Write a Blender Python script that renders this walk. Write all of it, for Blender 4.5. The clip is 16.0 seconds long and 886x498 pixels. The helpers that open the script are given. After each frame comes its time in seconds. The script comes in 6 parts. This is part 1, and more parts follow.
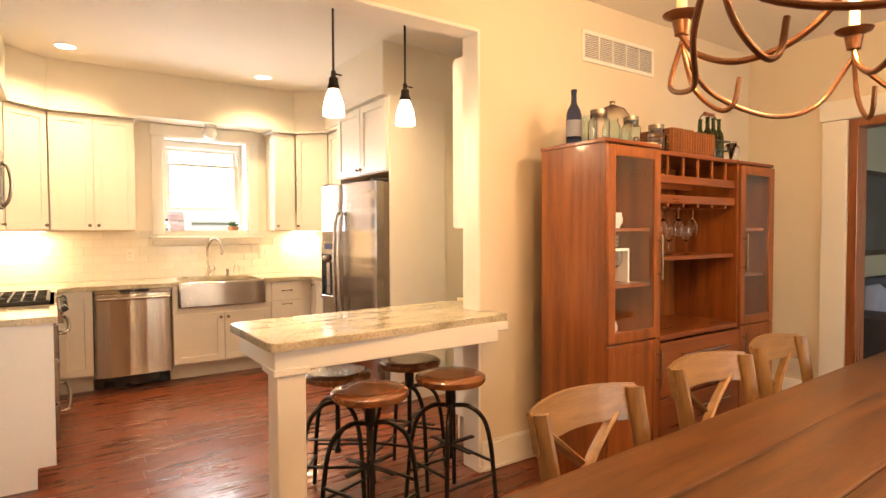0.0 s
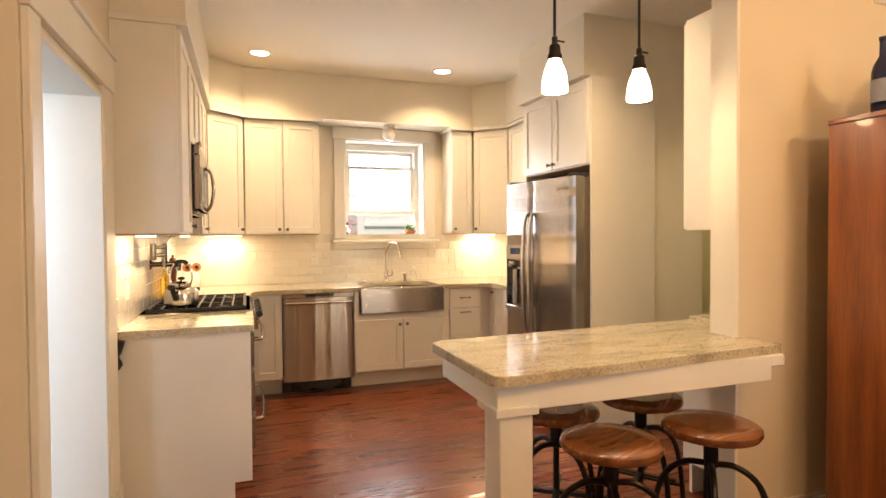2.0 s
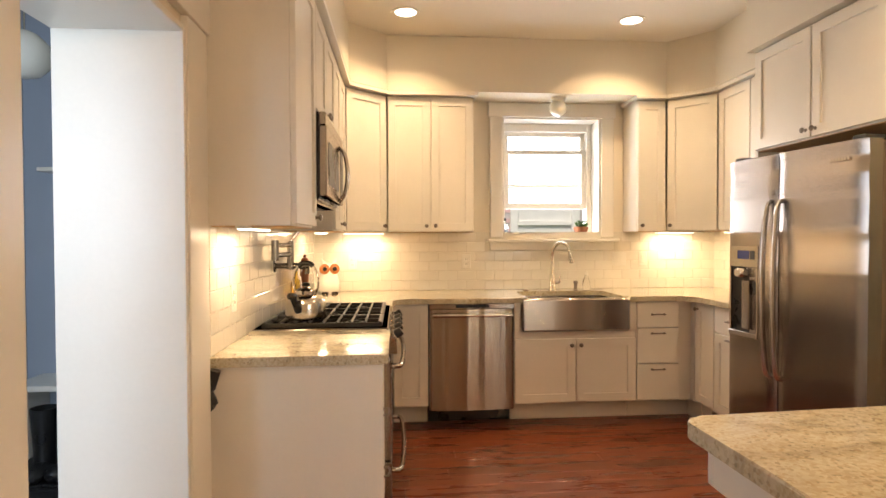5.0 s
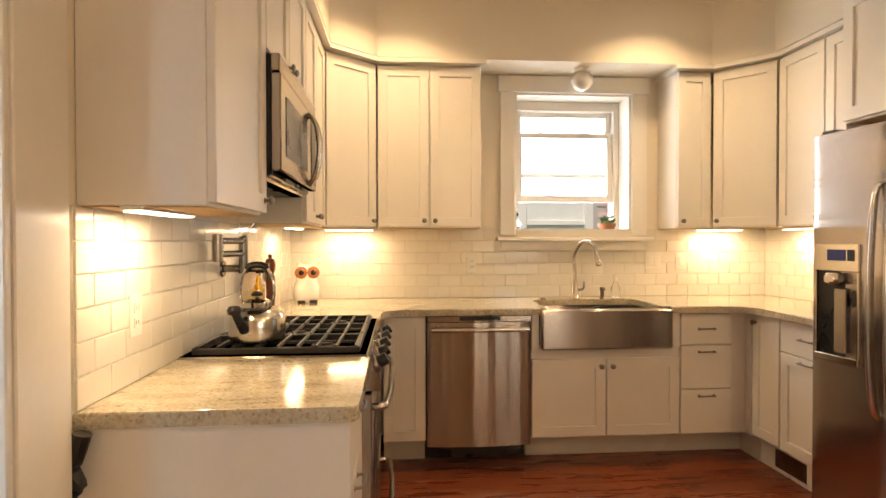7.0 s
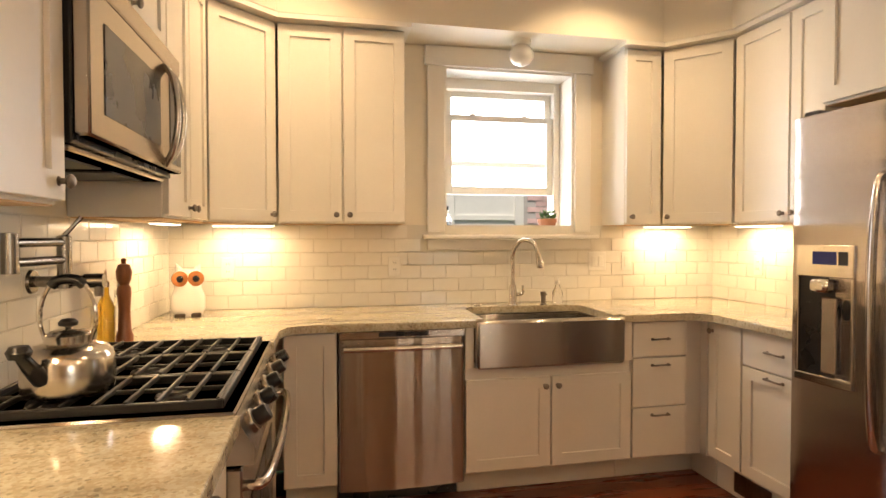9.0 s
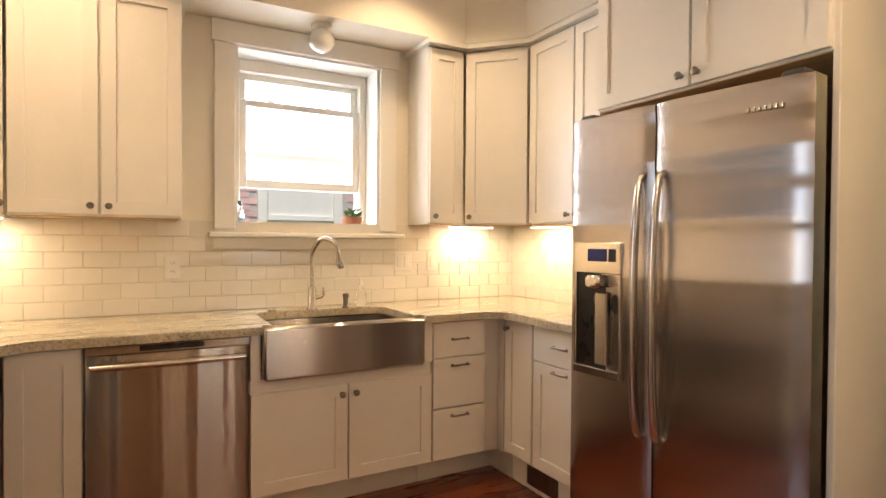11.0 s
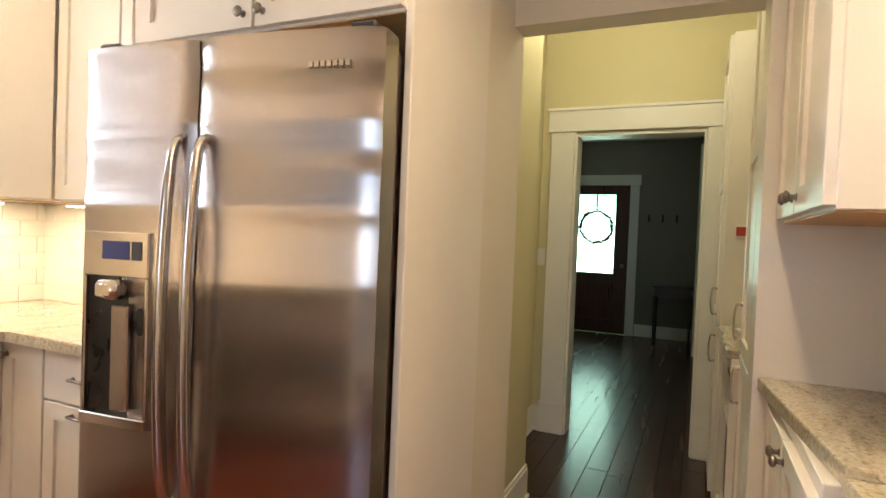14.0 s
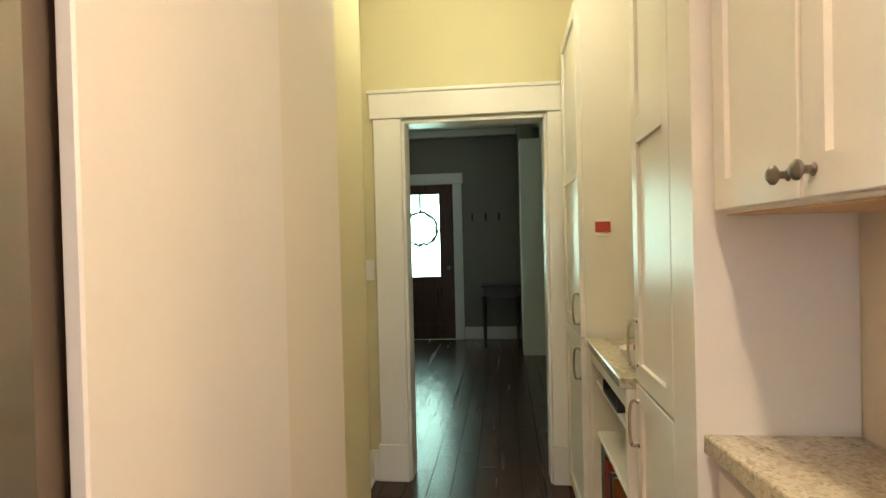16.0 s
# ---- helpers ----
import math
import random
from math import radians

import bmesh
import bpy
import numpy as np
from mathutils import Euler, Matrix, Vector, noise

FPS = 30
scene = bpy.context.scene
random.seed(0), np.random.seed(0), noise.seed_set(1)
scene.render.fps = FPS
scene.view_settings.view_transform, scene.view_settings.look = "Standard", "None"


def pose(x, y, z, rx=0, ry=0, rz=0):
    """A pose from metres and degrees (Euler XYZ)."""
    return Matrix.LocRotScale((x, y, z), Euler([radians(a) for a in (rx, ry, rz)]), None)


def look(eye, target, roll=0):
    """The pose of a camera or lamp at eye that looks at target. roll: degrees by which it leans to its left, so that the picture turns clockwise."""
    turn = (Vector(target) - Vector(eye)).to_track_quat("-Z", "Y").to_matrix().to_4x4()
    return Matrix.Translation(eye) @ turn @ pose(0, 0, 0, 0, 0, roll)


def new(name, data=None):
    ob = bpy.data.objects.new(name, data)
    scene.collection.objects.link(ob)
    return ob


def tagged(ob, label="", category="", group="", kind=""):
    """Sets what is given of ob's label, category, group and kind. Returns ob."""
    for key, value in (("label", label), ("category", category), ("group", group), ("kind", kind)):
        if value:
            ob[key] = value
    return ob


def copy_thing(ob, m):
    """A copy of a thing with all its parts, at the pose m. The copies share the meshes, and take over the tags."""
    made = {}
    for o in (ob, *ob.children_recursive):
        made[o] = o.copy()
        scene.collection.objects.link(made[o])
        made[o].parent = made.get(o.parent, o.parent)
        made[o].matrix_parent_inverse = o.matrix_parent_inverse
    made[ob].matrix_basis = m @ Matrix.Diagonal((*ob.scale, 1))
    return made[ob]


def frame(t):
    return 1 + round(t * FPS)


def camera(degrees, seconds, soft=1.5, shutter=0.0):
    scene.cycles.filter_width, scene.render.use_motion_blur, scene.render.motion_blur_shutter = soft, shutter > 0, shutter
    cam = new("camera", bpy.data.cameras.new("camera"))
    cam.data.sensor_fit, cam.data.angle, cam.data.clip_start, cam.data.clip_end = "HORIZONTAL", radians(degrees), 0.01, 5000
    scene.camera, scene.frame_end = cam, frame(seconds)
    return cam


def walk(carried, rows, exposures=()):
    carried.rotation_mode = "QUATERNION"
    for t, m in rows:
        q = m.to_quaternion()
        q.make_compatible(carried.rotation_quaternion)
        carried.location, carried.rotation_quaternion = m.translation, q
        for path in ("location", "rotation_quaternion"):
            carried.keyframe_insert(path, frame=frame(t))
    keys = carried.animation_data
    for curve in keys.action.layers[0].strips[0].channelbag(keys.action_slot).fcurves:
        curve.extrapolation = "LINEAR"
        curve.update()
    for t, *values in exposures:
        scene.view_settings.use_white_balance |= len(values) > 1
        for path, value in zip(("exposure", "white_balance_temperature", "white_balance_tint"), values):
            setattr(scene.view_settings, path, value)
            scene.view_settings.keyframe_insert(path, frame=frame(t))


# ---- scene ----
cam = camera(76.4, 16.0)
PATH = [
    (0, (0.345, 0.174, 1.363), (1.478, 1.821, 1.301), -0.2),
    (0.5, (0.339, 0.318, 1.365), (1.345, 2.046, 1.305), -0.2),
    (1, (0.32, 0.459, 1.376), (1.217, 2.246, 1.32), -0.1),
    (1.5, (0.301, 0.618, 1.358), (1.092, 2.455, 1.316), -0.3),
    (2, (0.309, 0.794, 1.364), (0.97, 2.681, 1.316), -0.4),
    (2.5, (0.298, 0.943, 1.353), (0.845, 2.866, 1.31), -0.5),
    (3, (0.303, 1.101, 1.355), (0.746, 3.051, 1.31), -0.4),
    (3.5, (0.337, 1.272, 1.355), (0.683, 3.241, 1.31), -0.4),
    (4, (0.348, 1.413, 1.342), (0.617, 3.394, 1.301), -0.2),
    (4.5, (0.345, 1.613, 1.331), (0.563, 3.601, 1.293), 0.0),
    (5, (0.382, 1.789, 1.336), (0.541, 3.783, 1.297), -0.2),
    (7.5, (0.447, 2.694, 1.295), (0.601, 4.688, 1.269), -0.1),
    (8, (0.46, 2.865, 1.32), (0.678, 4.853, 1.28), -0.3),
    (10.5, (0.704, 3.158, 1.303), (1.5, 4.993, 1.272), 0.6),
    (11, (0.75, 3.183, 1.289), (1.719, 4.932, 1.259), 0.4),
    (11.5, (0.762, 3.21, 1.275), (1.93, 4.833, 1.252), 0.1),
    (12, (0.812, 3.236, 1.274), (2.165, 4.708, 1.247), -0.6),
    (12.5, (0.921, 3.283, 1.29), (2.428, 4.597, 1.246), 0.1),
    (13, (1.044, 3.313, 1.298), (2.676, 4.468, 1.25), 0.7),
    (13.5, (1.175, 3.377, 1.312), (2.921, 4.352, 1.262), 1.7),
    (14, (1.316, 3.401, 1.309), (3.138, 4.225, 1.261), 2.3),
    (14.5, (1.479, 3.463, 1.31), (3.365, 4.126, 1.262), 2.0),
    (15, (1.631, 3.531, 1.309), (3.568, 4.03, 1.27), 1.6),
    (15.3, (1.717, 3.556, 1.316), (3.672, 3.973, 1.283), 0.8),
    (15.5, (1.812, 3.584, 1.317), (3.781, 3.934, 1.285), 0.5),
    (16, (1.991, 3.623, 1.342), (3.979, 3.838, 1.315), -1.4),
]
walk(cam, [(t, look(eye, target, roll)) for t, eye, target, roll in PATH],
     [(0.0, 0.50, 7300, 16), (1.5, 0.12, 6950, 14), (3.0, -0.10, 6800, 12), (5.0, -0.22, 6900, 14), (8.0, -0.38, 7200, 14), (11.0, -0.32, 6500, 14), (12.5, -0.22, 6150, 13), (14.0, 0.08, 5900, 12), (15.0, 0.42, 5750, 13), (16.0, 0.55, 5750, 12)])

# ---- world, sun and lamps ----
world = bpy.data.worlds.new("world")
scene.world = world
world.use_nodes = True
wn = world.node_tree
sky = wn.nodes.new("ShaderNodeTexSky")
sky.sky_type = 'NISHITA'
sky.sun_disc = False
sky.sun_elevation = radians(48)
sky.sun_rotation = radians(200)
wn.links.new(sky.outputs[0], wn.nodes["Background"].inputs[0])
wn.nodes["Background"].inputs[1].default_value = 0.15
sun = new("sun", bpy.data.lights.new("sun", 'SUN'))
sun.data.energy, sun.data.angle, sun.data.color = 5.0, radians(0.6), (1, 0.95, 0.86)
sun.matrix_world = look((0, 0, 10), (2.0, 5.5, 0))
WARM = (1.0, 0.72, 0.42)
DAY = (0.86, 0.93, 1.0)


def area(name, at, target, sx, sy, watts, color, spread=180):
    lamp = bpy.data.lights.new(name, 'AREA')
    lamp.shape, lamp.size, lamp.size_y, lamp.energy, lamp.color = 'RECTANGLE', sx, sy, watts, color
    lamp.spread = radians(spread)
    ob = new(name, lamp)
    ob.matrix_world = look(at, target)
    return ob


def bulb(name, at, watts, color=WARM, radius=0.03):
    lamp = bpy.data.lights.new(name, 'POINT')
    lamp.energy, lamp.color, lamp.shadow_soft_size = watts, color, radius
    ob = new(name, lamp)
    ob.location = at
    return ob


CEIL = 2.84
CANS = [(0.44, 5.57), (2.0, 5.6), (2.12, 3.52)]
for cx, cy in CANS:
    area("can_light", (cx, cy, CEIL - 0.03), (cx, cy, 0), 0.13, 0.13, 13, WARM, 125)
for px_, py_ in ((1.50, 2.81), (1.92, 2.82)):
    bulb("pendant_bulb", (px_, py_, 1.95), 9, WARM, 0.04)
area("window_daylight", (1.64, 6.66, 1.83), (1.64, 0, 1.2), 0.78, 0.95, 36, DAY)
area("mudroom_daylight", (-1.5, 1.1, 1.7), (-0.9, 6, 1.0), 1.0, 1.4, 50, (0.66, 0.82, 1.0))
area("mudroom_side_daylight", (-2.03, 2.70, 1.55), (3.0, 3.75, 0.9), 1.1, 1.2, 28, (0.66, 0.82, 1.0))
area("dining_daylight", (3.4, -2.32, 1.6), (3.0, 5, 1.0), 1.8, 1.3, 42, (0.95, 1.0, 0.95))
area("entry_daylight", (9.72, 4.77, 1.43), (0, 4.5, 0.2), 0.55, 1.15, 11, (0.66, 1.0, 0.74))
# yellowish fill lamp added out of view to brighten the hall
bulb("hall_fill_bulb", (4.12, 3.80, 2.58), 15, (1.0, 0.89, 0.56), 0.14)
# unseen fill lamp before a windowless wall, added to light the living room
area("living_fill", (7.3, -2.38, 1.6), (7.0, 2.5, 1.0), 1.4, 1.3, 60, DAY)
# strips under the wall cabinets
area("strip_light", (-0.17, 4.00, 1.362), (-0.17, 4.00, 0), 0.05, 0.22, 4.0, WARM)
area("strip_light", (-0.15, 5.75, 1.362), (-0.15, 5.75, 0), 0.05, 0.3, 4.0, WARM)
area("strip_light", (0.12, 6.18, 1.362), (0.12, 6.18, 0), 0.25, 0.05, 4.0, WARM)
area("strip_light", (2.62, 6.20, 1.362), (2.62, 6.20, 0), 0.25, 0.05, 4.0, WARM)
area("strip_light", (2.92, 5.80, 1.362), (2.92, 5.80, 0), 0.05, 0.25, 4.0, WARM)

# ---- materials ----


def mat(name, base, rough=0.5, metal=0.0, var=0.12, scale=6.0, fine=60.0, bump=0.05, coat=0.0, stretch=(1, 1, 1), dark=None, spec=0.5, rvar=0.08):
    """Principled surface: two scales of noise in colour, roughness and relief."""
    m = bpy.data.materials.new(name)
    m.use_nodes = True
    nt = m.node_tree
    N, L = nt.nodes, nt.links
    b = N["Principled BSDF"]
    tc = N.new("ShaderNodeTexCoord")
    mp = N.new("ShaderNodeMapping")
    mp.inputs["Scale"].default_value = stretch
    L.new(tc.outputs["Object"], mp.inputs[0])
    n1 = N.new("ShaderNodeTexNoise")
    n1.inputs["Scale"].default_value, n1.inputs["Detail"].default_value = scale, 4
    n2 = N.new("ShaderNodeTexNoise")
    n2.inputs["Scale"].default_value, n2.inputs["Detail"].default_value = fine, 3
    L.new(mp.outputs[0], n1.inputs[0])
    L.new(mp.outputs[0], n2.inputs[0])
    mix = N.new("ShaderNodeMath")
    mix.operation = 'MULTIPLY_ADD'
    L.new(n2.outputs[0], mix.inputs[0])
    mix.inputs[1].default_value = 0.4
    L.new(n1.outputs[0], mix.inputs[2])
    ramp = N.new("ShaderNodeValToRGB")
    d = dark or tuple(c * (1 - 2 * var) for c in base)
    ramp.color_ramp.elements[0].position, ramp.color_ramp.elements[0].color = 0.40, (*d, 1)
    ramp.color_ramp.elements[1].position, ramp.color_ramp.elements[1].color = 0.95, (*base, 1)
    L.new(mix.outputs[0], ramp.inputs[0])
    L.new(ramp.outputs[0], b.inputs["Base Color"])
    mr = N.new("ShaderNodeMapRange")
    mr.inputs["To Min"].default_value, mr.inputs["To Max"].default_value = max(0.02, rough - rvar), min(1, rough + rvar)
    L.new(n1.outputs[0], mr.inputs[0])
    L.new(mr.outputs[0], b.inputs["Roughness"])
    b.inputs["Metallic"].default_value = metal
    b.inputs["Coat Weight"].default_value = coat
    b.inputs["Specular IOR Level"].default_value = spec
    if bump:
        bp = N.new("ShaderNodeBump")
        bp.inputs["Strength"].default_value, bp.inputs["Distance"].default_value = bump, 0.004
        L.new(mix.outputs[0], bp.inputs["Height"])
        L.new(bp.outputs[0], b.inputs["Normal"])
    return m


def per_object(m, amount=0.35):
    """Lets each piece differ a little in brightness."""
    N, L = m.node_tree.nodes, m.node_tree.links
    b = N["Principled BSDF"]
    src = b.inputs["Base Color"].links[0].from_socket
    info, isl, add = N.new("ShaderNodeObjectInfo"), N.new("ShaderNodeNewGeometry"), N.new("ShaderNodeMath")
    L.new(info.outputs["Random"], add.inputs[0])
    L.new(isl.outputs["Random Per Island"], add.inputs[1])
    fr = N.new("ShaderNodeMath")
    fr.operation = 'FRACT'
    L.new(add.outputs[0], fr.inputs[0])
    mr = N.new("ShaderNodeMapRange")
    mr.inputs["To Min"].default_value, mr.inputs["To Max"].default_value = 1 - amount, 1 + amount
    L.new(fr.outputs[0], mr.inputs[0])
    hs = N.new("ShaderNodeHueSaturation")
    L.new(mr.outputs[0], hs.inputs["Value"])
    L.new(src, hs.inputs["Color"])
    L.new(hs.outputs[0], b.inputs["Base Color"])
    return m


def brushed(m, turn, amount=0.85):
    """Brushed metal: reflections smear along the tangent."""
    N, L = m.node_tree.nodes, m.node_tree.links
    b = N["Principled BSDF"]
    tg = N.new("ShaderNodeCombineXYZ")
    tg.inputs[2].default_value = 1.0
    L.new(tg.outputs[0], b.inputs["Tangent"])
    b.inputs["Anisotropic"].default_value = amount
    b.inputs["Anisotropic Rotation"].default_value = turn
    return m


def wood(name, light, dark, axis, rough=0.35, coat=0.2, scale=5.0, bump=0.08):
    """Grain that runs along one axis (0, 1 or 2)."""
    st = [9.0, 9.0, 9.0]
    st[axis] = 0.7
    return mat(name, light, rough, 0, scale=scale, fine=scale * 7, stretch=st, dark=dark, coat=coat, bump=bump)


def glow(name, color, strength):
    m = bpy.data.materials.new(name)
    m.use_nodes = True
    b = m.node_tree.nodes["Principled BSDF"]
    b.inputs["Base Color"].default_value = (*color, 1)
    b.inputs["Emission Color"].default_value = (*color, 1)
    b.inputs["Emission Strength"].default_value = strength
    return m


def glass(name, color=(1, 1, 1), rough=0.0, ior=1.45):
    m = bpy.data.materials.new(name)
    m.use_nodes = True
    b = m.node_tree.nodes["Principled BSDF"]
    b.inputs["Base Color"].default_value = (*color, 1)
    b.inputs["Transmission Weight"].default_value = 1
    b.inputs["Roughness"].default_value = rough
    b.inputs["IOR"].default_value = ior
    return m


def granite(name):
    m = mat(name, (0.56, 0.49, 0.33), 0.12, var=0.2, scale=7, fine=60, bump=0.0, dark=(0.17, 0.145, 0.09), coat=0.3, stretch=(0.55, 1.5, 1))
    N, L = m.node_tree.nodes, m.node_tree.links
    b = N["Principled BSDF"]
    src = b.inputs["Base Color"].links[0].from_socket
    tc = N.new("ShaderNodeTexCoord")
    wv = N.new("ShaderNodeTexNoise")
    wv.inputs["Scale"].default_value, wv.inputs["Detail"].default_value, wv.inputs["Distortion"].default_value = 3.2, 6, 1.6
    vm = N.new("ShaderNodeMapping")
    vm.inputs["Rotation"].default_value, vm.inputs["Scale"].default_value = (0, 0, 0.6), (0.8, 3.0, 1)
    L.new(tc.outputs["Object"], vm.inputs[0])
    L.new(vm.outputs[0], wv.inputs[0])
    vr = N.new("ShaderNodeValToRGB")
    for k, (p, c) in enumerate(((0.36, (0.20, 0.175, 0.11)), (0.47, (0.52, 0.45, 0.29)), (0.56, (0.66, 0.60, 0.44)))):
        e = vr.color_ramp.elements[k] if k < 2 else vr.color_ramp.elements.new(p)
        e.position, e.color = p, (*c, 1)
    L.new(wv.outputs[0], vr.inputs[0])
    vx = N.new("ShaderNodeMix")
    vx.data_type = 'RGBA'
    vx.inputs[0].default_value = 0.5
    L.new(src, vx.inputs[6])
    L.new(vr.outputs[0], vx.inputs[7])
    src = vx.outputs[2]
    v = N.new("ShaderNodeTexVoronoi")
    v.inputs["Scale"].default_value = 140
    L.new(tc.outputs["Object"], v.inputs["Vector"])
    r = N.new("ShaderNodeValToRGB")
    r.color_ramp.interpolation = 'CONSTANT'
    cols = ((0.0, (0.10, 0.085, 0.07)), (0.07, (0.42, 0.36, 0.27)), (0.40, (0.62, 0.57, 0.46)), (0.72, (0.50, 0.46, 0.37)), (0.93, (0.30, 0.2, 0.12)))
    for i, (p, c) in enumerate(cols):
        e = r.color_ramp.elements[i] if i < 2 else r.color_ramp.elements.new(p)
        e.position, e.color = p, (*c, 1)
    sep = N.new("ShaderNodeSeparateColor")
    L.new(v.outputs["Color"], sep.inputs[0])
    L.new(sep.outputs[0], r.inputs[0])
    mx = N.new("ShaderNodeMix")
    mx.data_type = 'RGBA'
    mx.inputs[0].default_value = 0.38
    L.new(src, mx.inputs[6])
    L.new(r.outputs[0], mx.inputs[7])
    L.new(mx.outputs[2], b.inputs["Base Color"])
    return m


